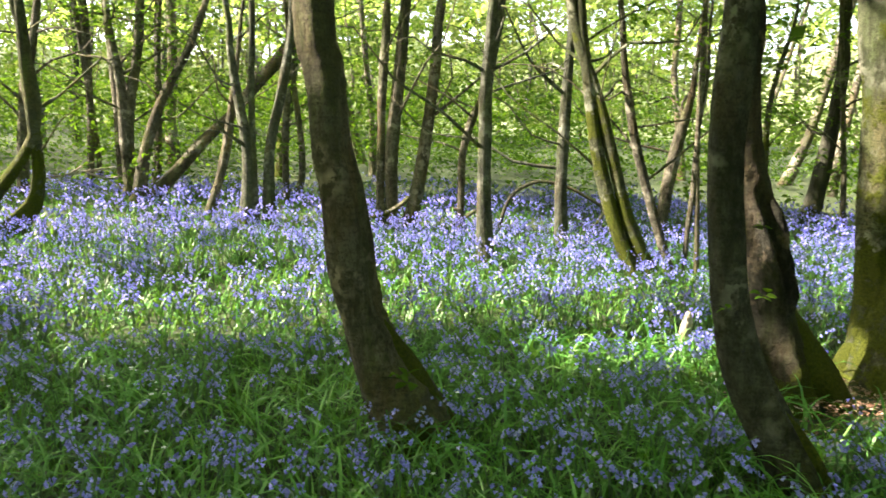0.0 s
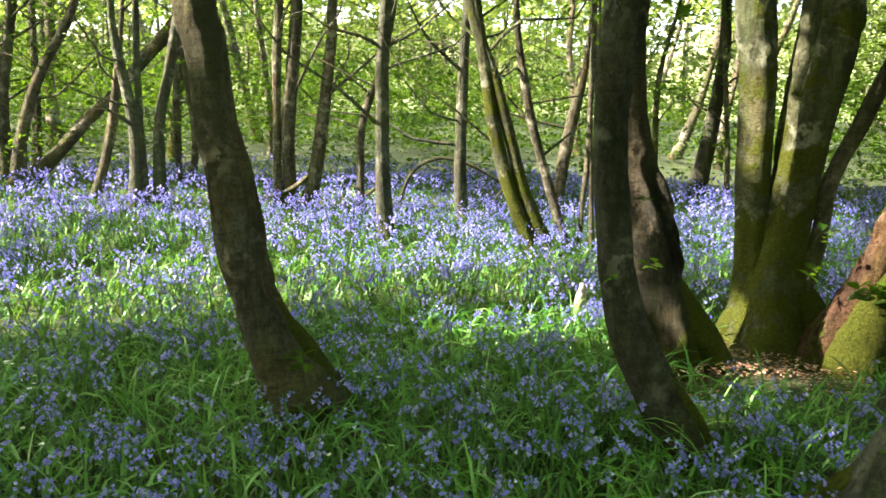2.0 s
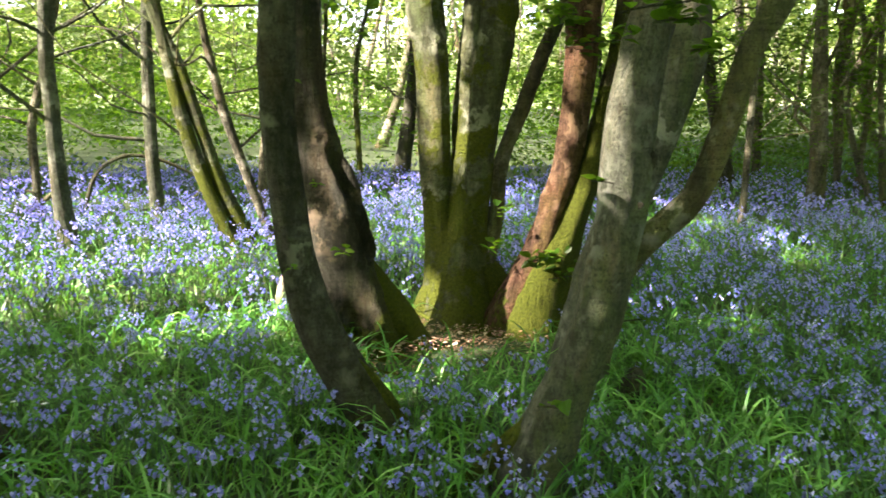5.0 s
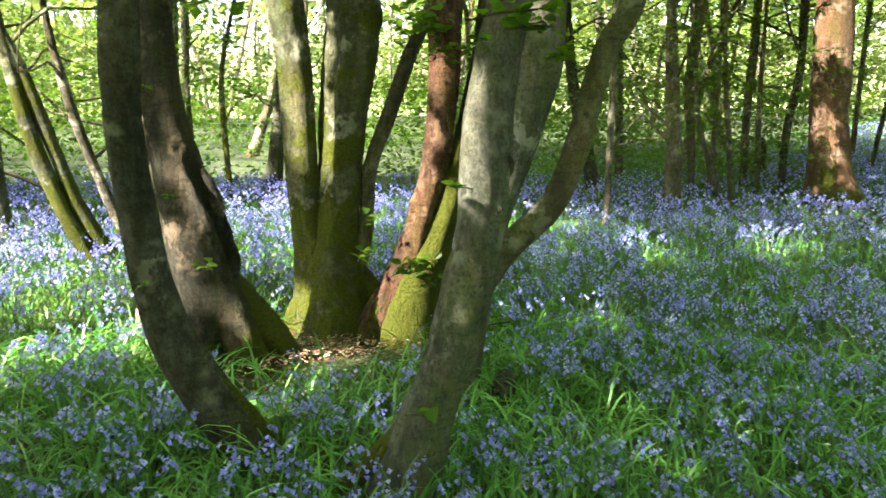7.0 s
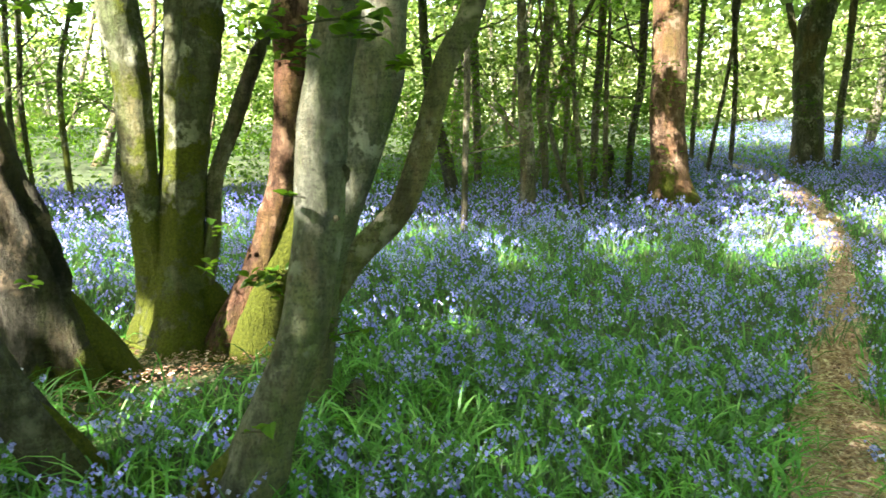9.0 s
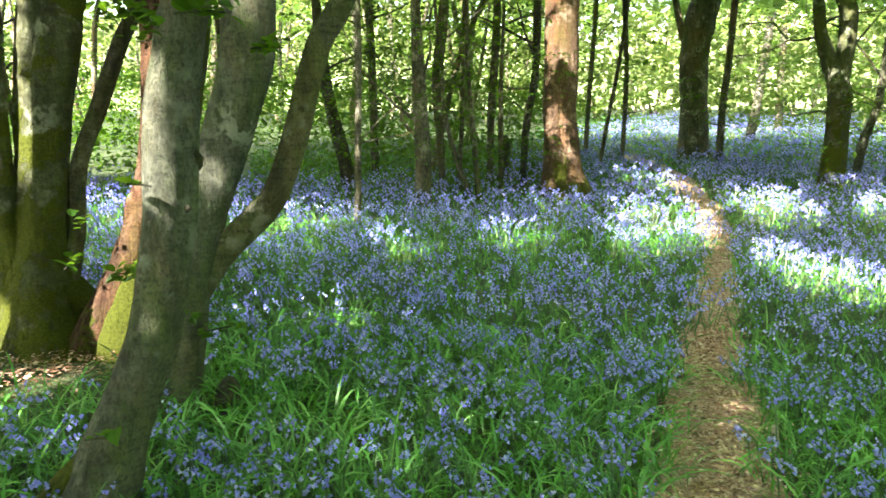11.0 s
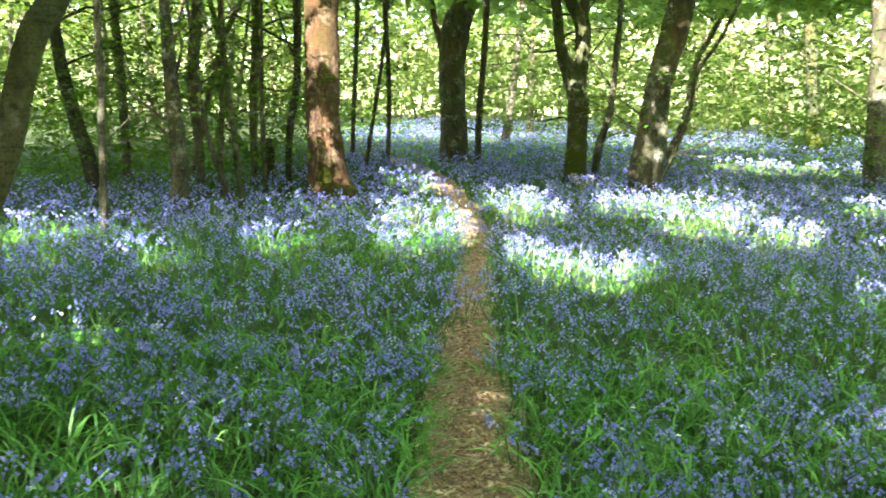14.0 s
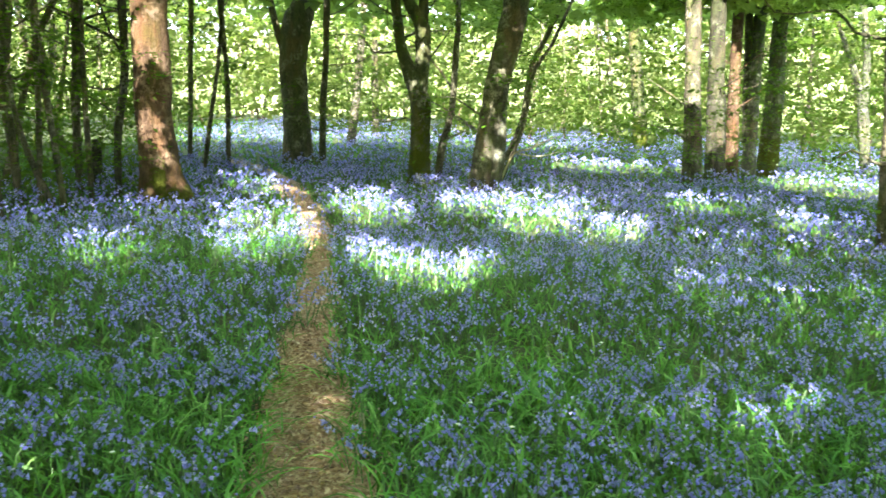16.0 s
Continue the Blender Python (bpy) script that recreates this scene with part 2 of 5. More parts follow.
def tube(curve, sides, rng, coarse=0.10, fine=0.0, flute=0.04, knots=0, grooves=()):
    """A closed tube round a curve (rows of x, y, z, radius), with uneven bark, soft flutes, knots and
    grooves, each a row of azimuth in degrees, lower and upper z, half width in degrees, depth."""
    c, r = curve[:, :3], curve[:, 3]
    t = np.gradient(c, axis=0)
    t /= np.linalg.norm(t, axis=1)[:, None] + 1e-9
    u = np.array([1.0, 0.0, 0.0]) - t * t[:, :1]
    u /= np.linalg.norm(u, axis=1)[:, None] + 1e-9
    w = np.cross(t, u)
    ang = np.arange(sides) / sides * 2 * np.pi
    s = np.concatenate([[0], np.cumsum(np.linalg.norm(np.diff(c, axis=0), axis=1))])[:, None]
    ph = rng.random(6) * 6.28
    wave = 1 + flute * np.sin(2 * ang + ph[0] + 0.9 * s) + flute * 0.8 * np.sin(3 * ang + ph[1] - 1.1 * s) + flute * 0.5 * np.sin(5 * ang + ph[2] + 1.6 * s)
    unit = np.cos(ang)[None, :, None] * u[:, None] + np.sin(ang)[None, :, None] * w[:, None]
    q = (c[:, None] + 0.12 * unit).reshape(-1, 3) + ph[3]
    extra = coarse * (lattice(q * [7, 7, 3.4]) - 0.5) * 2
    if fine:
        extra += fine * ((lattice(q * [22, 22, 8]) - 0.5) * 2 + (lattice(q * [60, 60, 22]) - 0.5) + 0.5 * (lattice(q * [130, 130, 60]) - 0.5))
    rad = wave + extra.reshape(len(c), sides)
    for k in range(knots):
        ks, ka = rng.uniform(0.15, min(3.0, s[-1, 0])), rng.uniform(0, 6.28)
        da = np.angle(np.exp(1j * (ang - ka)))
        e = ((s - ks) / 0.055) ** 2 + (da / 0.32) ** 2
        rad = rad + 0.22 * np.exp(-e) - 0.24 * np.exp(-e * 5)
    for az, z0, z1, half, depth in grooves:
        da = np.degrees(np.angle(np.exp(1j * (ang - radians(az) - 0.25 * np.sin(3 * s)))))
        gate = np.clip((c[:, 2:3] - z0) / 0.12, 0, 1) * np.clip((z1 - c[:, 2:3]) / 0.2, 0, 1)
        rad = rad - depth * gate * np.exp(-(da / half) ** 2) + 0.45 * depth * gate * (np.exp(-((da - 2.2 * half) / half) ** 2) + np.exp(-((da + 2.2 * half) / half) ** 2))
    v = c[:, None] + (r[:, None] * rad)[..., None] * unit
    n = len(c)
    i, j = np.meshgrid(np.arange(n - 1), np.arange(sides), indexing="ij")
    a, b = i * sides + j, i * sides + (j + 1) % sides
    f = np.stack([a, b, b + sides, a + sides], -1).reshape(-1, 4)
    v = np.concatenate([v.reshape(-1, 3), c[-1:] + t[-1:] * r[-1] * 0.5])
    tip = len(v) - 1
    top = (n - 1) * sides
    caps = np.array([[top + k, top + (k + 1) % sides, tip] for k in range(sides)])
    return v, np.concatenate([f[:, [0, 1, 2]], f[:, [0, 2, 3]], caps])


def terrain(x, y):
    x, y = np.asarray(x, float), np.asarray(y, float)
    u = np.hypot(x, y) - 13
    s = np.clip(0.5 * (u + np.sqrt(u * u + 16)) - 1.1, 0, 70)
    h = -0.113 - 0.012 * np.clip(x, -40, 40) + 0.0346 * np.clip(y, -20, 20) + 0.028 * s
    return h + 0.13 * np.exp(-((x - 1.4) ** 2 + (y - 3.1) ** 2) / 3.0) - 0.13 * np.exp(-((x - 5.6) ** 2 + (y - 1.2) ** 2) / 5.0)


# ---- where the sun comes through the leaves: place and radius ----
LIT = np.array([
    (-5.6, 10.4, 0.4, 1.2), (-4.8, 9.1, 0.4, 1.1), (-3.5, 9.9, 0.4, 1.3), (-2.2, 9.9, 0.4, 1.1), (-3.6, 8.4, 0.4, 0.6), (-2.8, 5.9, 0.3, 0.35),
    (-1.9, 5.8, 0.3, 0.4), (-1.3, 6.2, 0.3, 0.5), (-0.4, 7.0, 0.3, 0.8), (0.6, 6.9, 0.3, 0.75), (0.5, 8.4, 0.3, 0.9), (1.4, 7.4, 0.3, 0.5), (-0.7, 10.3, 0.4, 0.9), (1.0, 10.6, 0.4, 0.8),
    (2.1, 8.7, 0.3, 1.0), (1.4, 4.95, 0.2, 0.35), (0.95, 4.9, 0.2, 0.2), (4.4, 9.1, 0.3, 1.0), (5.5, 10.1, 0.3, 1.0), (-2.4, 11.6, 0.5, 0.9), (0.3, 12.2, 0.5, 0.8),
    (8.7, 1.45, 0.0, 0.32), (8.3, 0.9, 0.0, 0.22), (9.0, 0.7, 0.0, 0.18), (9.7, 3.4, 0.1, 0.5), (10.6, 3.75, 0.1, 0.6), (11.4, 3.95, 0.1, 0.5), (12.2, 4.4, 0.1, 0.6), (8.6, 4.7, 0.1, 0.35),
])
LIT_MORE = np.array([
    (13.0, 2.8, 0.1, 0.5), (15.0, 1.5, 0.1, 0.6), (13.4, 0.2, 0.0, 0.6), (12.9, -1.0, 0.0, 0.45), (15.0, -4.6, 0.0, 0.6), (17.5, -3.0, 0.0, 0.6),
    (28.7, -1.2, 0.2, 1.6), (29.4, -4.2, 0.1, 1.8), (24.7, -8.0, 0.0, 2.0), 
    (7.4, 7.6, 0.3, 0.5), (3.7, 8.5, 0.3, 0.8), 
    (-0.59, 3.62, 1.92, 0.14), (-0.62, 3.62, 2.1, 0.15), (-0.65, 3.64, 2.3, 0.14), (2.93, 4.75, 1.22, 0.16), (2.97, 4.75, 1.45, 0.15), (3.04, 4.73, 2.0, 0.12), (2.66, 4.90, 2.15, 0.17), (2.07, 2.19, 1.45, 0.10), (2.06, 2.19, 1.3, 0.09), (2.09, 2.19, 1.58, 0.08), (3.05, 4.27, 0.2, 0.13), (3.12, 4.26, 0.38, 0.18), (3.2, 4.23, 0.7, 0.18), (3.28, 4.19, 1.0, 0.17), (2.5, 4.14, 0.05, 0.09), (3.43, 4.18, 1.75, 0.12),
    (1.90, 4.52, 0.65, 0.14), (1.95, 4.5, 0.42, 0.1), (2.36, 4.95, 0.3, 0.2), (8.0, 16.0, 1.4, 1.8), (10.5, 18.5, 1.8, 2.2), (5.5, 17.0, 1.4, 1.6), (4.3, 3.75, 0.25, 0.05), (1.53, 4.75, 0.2, 0.2), (1.74, 5.41, 0.4, 0.2),
    (12.7, 6.6, 2.85, 0.20), (12.7, 6.62, 2.5, 0.14), (12.7, 6.55, 1.35, 0.16), (18.3, 1.3, 0.7, 0.12), (18.3, 1.24, 1.3, 0.12), (-2.7, 11.1, 0.8, 0.9),
    (0.44, 8.64, 0.9, 0.3), (0.43, 8.64, 1.9, 0.3), (-2.7, 11.1, 2.0, 0.5), (-0.6, 11.2, 1.8, 0.5), (-4.8, 13.0, 1.5, 0.7), (-5.5, 13.6, 2.2, 0.5), (1.5, 10.0, 1.5, 0.3), (-3.2, 11.5, 1.4, 0.3), (3.1, 10.6, 1.3, 0.3), (1.8, 8.05, 1.0, 0.5), (32.6, -11.4, 1.3, 0.8), (-0.8, 11.2, 0.9, 0.4),
])
LIT_FINE = np.array([
    (-3.4, 6.35, 0.35, 0.4), (-2.2, 6.1, 0.3, 0.4), (-0.9, 6.35, 0.3, 0.5), (17.1, 6.8, 0.3, 0.5), (16.1, 5.95, 0.2, 0.45), (14.5, 3.55, 0.1, 0.6), (16.1, 0.65, 0.05, 0.6), (15.4, -0.2, 0.0, 0.5),
    (6.8, 5.1, 0.2, 0.2), (4.54, 3.87, 0.16, 0.08), (4.9, -1.25, 0.0, 0.04), (5.2, -1.6, 0.0, 0.04), (9.2, 3.45, 0.1, 0.4), (9.1, 1.9, 0.05, 0.24),
    (-0.6, 8.6, 0.35, 0.8), (2.0, 7.5, 0.3, 0.6), (-1.4, 7.1, 0.3, 0.45), (3.4, 7.5, 0.3, 0.6), (-4.2, 7.2, 0.35, 0.5), (3.0, 9.6, 0.35, 0.7),
    (3.0, 3.0, 1.12, 0.05), (3.07, 2.92, 2.05, 0.07), (2.66, 4.88, 1.85, 0.12), (3.36, 4.2, 1.35, 0.10), (3.24, 4.28, 0.65, 0.14),
])
LIT = np.concatenate([LIT, LIT_MORE, LIT_FINE])
LIT[:, 3] -= np.where((LIT[:, 2] > 0.3) & (LIT[:, 3] < 0.21), 0.06, 0.0)


def shades(p, spread):
    """Which of the places p would keep the sun from a lit spot."""
    hit = np.zeros(len(p), bool)
    for q in LIT:
        d = p - q[:3]
        along = d @ TO_SUN
        off = np.linalg.norm(d - along[:, None] * TO_SUN, axis=1)
        hit |= (along > 0.1) & (off < q[3] + spread)
    return hit


# ---- leaves ----
def leaf_mesh(c, d, nrm, length, width):
    """Leaves folded along the midrib: place of the stalk end, way, upper side."""
    side = np.cross(nrm, d)
    side /= np.linalg.norm(side, axis=1)[:, None] + 1e-9
    up = np.cross(d, side)
    L, W = np.asarray(length)[:, None], np.asarray(width)[:, None]
    mid = c + d * L * 0.45
    v = np.stack([c, mid - side * W / 2 + up * W * 0.14, c + d * L - up * L * 0.06, mid + side * W / 2 + up * W * 0.14], 1)
    k = np.arange(len(c))[:, None] * 4
    f = np.stack([k + [0, 2, 1], k + [0, 3, 2]], 1).reshape(-1, 3)
    return v.reshape(-1, 3), f


def broad_leaves(rng, c, d, nrm, length):
    """Oval, pointed leaves folded along the midrib, for shoots seen close by."""
    side = np.cross(nrm, d)
    side /= np.linalg.norm(side, axis=1)[:, None] + 1e-9
    up = np.cross(d, side)
    us, ws = (0.0, 0.18, 0.42, 0.70, 1.0), (0.0, 0.24, 0.33, 0.22, 0.0)
    L = np.asarray(length)[:, None]
    droop = rng.uniform(0.05, 0.25, len(c))[:, None]
    mid = [c + d * L * u - up * L * droop * u * u for u in us]
    rows = mid + [m - side * L * w + up * L * w * 0.3 for m, w in zip(mid[1:4], ws[1:4])] + [m + side * L * w + up * L * w * 0.3 for m, w in zip(mid[1:4], ws[1:4])]
    v = np.stack(rows, 1).reshape(-1, 3)
    tri = np.array([(0, 1, 5), (1, 2, 6), (1, 6, 5), (2, 3, 7), (2, 7, 6), (3, 4, 7), (0, 8, 1), (1, 9, 2), (1, 8, 9), (2, 10, 3), (2, 9, 10), (3, 10, 4)])
    return v, (np.arange(len(c))[:, None, None] * 11 + tri[None]).reshape(-1, 3)


def sprays(rng, centres, reach, count, size, flat=0.35, thick=0.07, face=(0, 0, 1)):
    """Flat layered sprays of leaves round the centres: arrays for leaf_mesh."""
    n = len(centres)
    az = rng.random(n) * 6.283
    way = np.stack([np.cos(az), np.sin(az), rng.normal(-0.12, 0.15, n)], 1)
    u = rng.random((n, count))
    side = np.stack([-np.sin(az), np.cos(az), np.zeros(n)], 1)
    lat = rng.normal(0, 0.30, (n, count)) * (1.15 - 0.6 * u)
    R = np.broadcast_to(np.asarray(reach, float), (n,))[:, None]
    p = centres[:, None] + way[:, None] * ((u - 0.5) * 2 * R)[..., None] + side[:, None] * (lat * R * 1.3)[..., None]
    p[..., 2] += rng.normal(0, thick, (n, count)) * R - 0.12 * R * (u * 2 - 1) ** 2
    d = way[:, None] * 0.5 + side[:, None] * np.sign(lat)[..., None] * 0.8 + rng.normal(0, 0.35, (n, count, 3))
    d[..., 2] -= 0.2
    d = d.reshape(-1, 3)
    d /= np.linalg.norm(d, axis=1)[:, None]
    nr = rng.normal(0, flat, (n * count, 3)) + np.asarray(face)
    d -= nr * (np.sum(d * nr, 1) / np.sum(nr * nr, 1))[:, None] * 0.8
    d /= np.linalg.norm(d, axis=1)[:, None]
    S = np.repeat(np.broadcast_to(np.asarray(size, float), (n,)), count) * rng.uniform(0.7, 1.25, n * count)
    p = p.reshape(-1, 3)
    keep = ~shades(p + d * (0.45 * S)[:, None], 0.28 * S + np.abs(rng.normal(0, 0.05, len(S))))
    return leaf_mesh(p[keep], d[keep], nr[keep], S[keep], S[keep] * 0.62)


# ---- ground ----
def ground_sheet():
    rr = np.concatenate([np.linspace(0, 14, 71), np.geomspace(14.4, 60, 40), np.geomspace(64, 900, 16)])
    na = 180
    ang = np.arange(na) / na * 2 * np.pi
    R, A = np.meshgrid(rr, ang, indexing="ij")
    x, y = R * np.cos(A), R * np.sin(A)
    z = terrain(x, y) + np.where(R < 40, 0.02 * np.sin(3.1 * x + 1) * np.sin(2.7 * y) + 0.012 * np.sin(7 * x + 2 * y), 0)
    v = np.stack([x, y, z], -1).reshape(-1, 3)
    i, j = np.meshgrid(np.arange(len(rr) - 1), np.arange(na), indexing="ij")
    a, b = i * na + j, i * na + (j + 1) % na
    f = np.stack([a, a + na, b + na, b], -1).reshape(-1, 4)
    ob = new("ground", mesh_of("ground", v, f, [SOIL], smooth=True))
    tagged(ob, "dark woodland soil under the bluebells", "ground", kind="structure")


ground_sheet()
PATH = [(3.0, 0.58, 0.29), (3.94, 0.88, 0.29), (4.57, 1.10, 0.27), (5.31, 1.36, 0.25), (5.98, 1.59, 0.205), (6.78, 1.83, 0.185), (8.26, 2.27, 0.165),
        (9.8, 2.73, 0.165), (11.58, 3.35, 0.18), (13.65, 4.18, 0.22), (15.92, 5.24, 0.26), (19.0, 6.8, 0.26), (23.0, 9.6, 0.25)]
PATH_LINE = smooth_curve([(x, y, 0, w) for x, y, w in [(-2.5, -2.2, 0.24), (0.5, -0.45, 0.24), *PATH]], 0.08)


def path_distance(x, y):
    """How far places lie from the path's edge (under 0: on it)."""
    out = np.full(len(x), 99.0)
    for k in range(0, len(PATH_LINE), 3):
        px, py, _, w = PATH_LINE[k]
        out = np.minimum(out, np.hypot(x - px, y - py) - w)
    return out


def trodden_path():
    c = PATH_LINE
    t = np.gradient(c[:, :2], axis=0)
    t /= np.linalg.norm(t, axis=1)[:, None]
    s = np.stack([-t[:, 1], t[:, 0]], 1)
    rng = np.random.default_rng(5)
    cols = np.array([-1.25, -0.9, -0.5, 0.0, 0.5, 0.9, 1.25])
    wob = 1 + 0.16 * np.convolve(rng.normal(0, 1, len(c)), np.ones(7) / 3, "same")[:, None]
    xy = c[:, None, :2] + s[:, None] * (cols * c[:, 3:4] * wob)[..., None]
    z = terrain(xy[..., 0], xy[..., 1]) + np.array([-0.03, 0.03, 0.022, 0.015, 0.022, 0.03, -0.03]) + rng.normal(0, 0.004, xy.shape[:2]) + 0.02
    v = np.concatenate([xy, z[..., None]], -1).reshape(-1, 3)
    n, k = len(c), len(cols)
    i, j = np.meshgrid(np.arange(n - 1), np.arange(k - 1), indexing="ij")
    a = i * k + j
    f = np.stack([a, a + 1, a + k + 1, a + k], -1).reshape(-1, 4)
    tagged(new("woodland_path", mesh_of("woodland_path", v, f, [TRODDEN], smooth=True)), "narrow trodden path of brown leaf litter and soil", "path", kind="structure")


trodden_path()

# ---- trees ----
TREES = []


def tree(name, label, bark, top, sides, leaves, stems, barks=(), grooves=()):
    """A tree of one or more stems, each given low on by rows of x, y, z, radius, and grown on above them to its top."""
    rng = np.random.default_rng(len(TREES) + 11)
    x0, y0, z0, r0 = stems[0][0]
    base = np.array([x0, y0, float(terrain(x0, y0))])
    root = new(name)
    root.location = base
    tagged(root, label, "tree")
    near = math.hypot(x0, y0) < 7
    tips, shoots = [], []
    for k, low in enumerate(stems):
        p = np.array(low, float)
        mine = BARKS[barks[k] if k < len(barks) else bark]
        ground_z = float(terrain(p[0, 0], p[0, 1]))
        short = p[-1, 2] < 1.5
        if p[0, 2] < ground_z + 0.6:
            d = p[0] - p[1]
            d = d / max(np.linalg.norm(d[:3]), 1e-6)
            down = max(p[0, 2] - ground_z + 0.12, 0.12)
            foot = p[0].copy()
            foot[:2] += np.clip(d[:2] / max(-d[2], 0.35), -0.6, 0.6) * down
            foot[2] = ground_z - 0.12
            foot[3] = p[0, 3] * (0.9 if short else 1.3 - 0.18 * near)
            p = np.vstack([foot, p])
        way = p[-1, :3] - p[-3, :3] if len(p) > 2 else p[-1, :3] - p[-2, :3]
        way /= np.linalg.norm(way)
        q, rad = p[-1, :3].copy(), p[-1, 3]
        goal = 0 if short else (top * rng.uniform(0.8, 1.0) if rad > 0.04 else min(top, q[2] + 2.5))
        grown = []
        while q[2] < goal and len(grown) < 9:
            way = way * 0.8 + np.array([0, 0, 0.3]) + rng.normal(0, 0.07, 3)
            way /= np.linalg.norm(way)
            q = q + way * max((goal - p[-1, 2]) / 7, 0.35)
            rad *= 0.86
            grown.append((*q, max(rad, 0.012)))
        full = np.vstack([p, grown]) if grown else p
        if near:
            dense = smooth_curve(full, 0.03)
            below = dense[:, 2] < p[-1, 2] + 0.5
            curve = np.vstack([dense[below], dense[~below][::8]]) if (~below).sum() > 9 else dense
            n_sides = int(np.clip(p[:, 3].mean() * 480, 18, 56))
            v, f = tube(curve, n_sides, rng, 0.06, 0.05 if bark in ("torn", "red", "peeled") else 0.035, 0.075, 0 if short else 5, grooves if k == 0 else ())
        else:
            curve = smooth_curve(full, 0.24)
            v, f = tube(curve, sides if k == 0 else max(8, int(sides * 0.8)), rng, 0.10, 0.0, 0.04)
        part("root" if short else "trunk" if k == 0 else "stem", mesh_of(name, v - base, f, [mine], smooth=True), root)
        # limbs in the upper part
        high = curve[curve[:, 2] > max(3.4, p[-1, 2] + 0.3)]
        for n in range(min(4 if k == 0 else 2, len(high) // 4)):
            o = high[int(rng.uniform(0.1, 0.95) * (len(high) - 1))]
            az = rng.uniform(0, 6.283)
            w = np.array([math.cos(az), math.sin(az), rng.uniform(0.3, 0.9)])
            L = rng.uniform(1.3, 2.6) * min(1, top / 9)
            pts = [(*(o[:3] + w * L * u + np.array([0, 0, 0.25 * L * u * u]) + rng.normal(0, 0.06, 3) * (u > 0)), o[3] * (0.55 - 0.45 * u)) for u in (0, 0.33, 0.66, 1.0)]
            lv, lf = tube(smooth_curve(pts, 0.3), 6, rng)
            part("limb", mesh_of("limb", lv - base, lf, [mine], smooth=True), root)
            tips.append(pts[-1][:3])
        # low side branches that show among the trunks
        far = math.hypot(x0, y0)
        some = curve[(curve[:, 2] > base[2] + 1.0) & (curve[:, 2] < base[2] + 1.2 + 0.17 * far)]
        if 7 < far < 34 and leaves and not short and len(some) > 3:
            for n in range(4 if k == 0 else 2):
                o = some[int(rng.uniform(0, 0.999) * len(some))]
                az, L = rng.uniform(0, 6.283), rng.uniform(0.7, 1.5) * (1 + far / 26)
                w = np.array([math.cos(az), math.sin(az), rng.uniform(0.1, 0.8)])
                rb = float(np.clip(o[3] * rng.uniform(0.18, 0.4), 0.007, 0.03))
                pts = [(*(o[:3] + w * L * u + np.array([0, 0, rng.uniform(-0.1, 0.3) * L * u * u]) + rng.normal(0, 0.05, 3) * L * (u > 0)), rb * (1 - 0.75 * u)) for u in (0, 0.3, 0.6, 0.85, 1.0)]
                lv, lf = tube(smooth_curve(pts, 0.22), 5, rng)
                part("branch", mesh_of("branch", lv - base, lf, [mine], smooth=True), root)
                shoots += [p_[:3] for p_ in pts[2:]]
        if not short:
            tips.append(tuple(full[-1][:3]))
    TREES.append((root, base, leaves, np.array(tips), stems, top, shoots))
    return root


tree('hornbeam_tree', 'leaning grey hornbeam trunk with torn bark and mossy foot', 'peeled', 9, 26, 10, [
    [(-0.21, 3.69, 0.3, 0.186), (-0.26, 3.68, 0.4, 0.162), (-0.32, 3.68, 0.52, 0.133), (-0.4, 3.68, 0.74, 0.11), (-0.45, 3.67, 0.96, 0.117), (-0.48, 3.67, 1.23, 0.115), (-0.53, 3.67, 1.48, 0.103), (-0.54, 3.67, 1.58, 0.098), (-0.57, 3.66, 1.88, 0.099), (-0.61, 3.66, 2.08, 0.095)],
    [(0.02, 3.7, 0.22, 0.036), (-0.07, 3.7, 0.3, 0.064), (-0.17, 3.69, 0.44, 0.077), (-0.29, 3.68, 0.63, 0.054), (-0.38, 3.68, 0.79, 0.027)],
], barks=('peeled', 'foot'))
tree('hornbeam_tree', 'dark smooth hornbeam stem curving up from the bluebells', 'dark', 9, 26, 6, [
    [(1.48, 3.04, 0.15, 0.119), (1.44, 3.05, 0.24, 0.109), (1.36, 3.08, 0.41, 0.095), (1.25, 3.13, 0.66, 0.091), (1.19, 3.15, 0.9, 0.078), (1.16, 3.16, 1.13, 0.072), (1.14, 3.17, 1.35, 0.069), (1.13, 3.17, 1.56, 0.068), (1.14, 3.17, 1.77, 0.068), (1.15, 3.17, 1.97, 0.067)],
    [(1.59, 3, 0.16, 0.036), (1.51, 3.03, 0.28, 0.054), (1.42, 3.06, 0.41, 0.051), (1.33, 3.1, 0.54, 0.028)],
], barks=('dark', 'foot'), grooves=[(-52, -0.1, 0.62, 9, 0.4)])
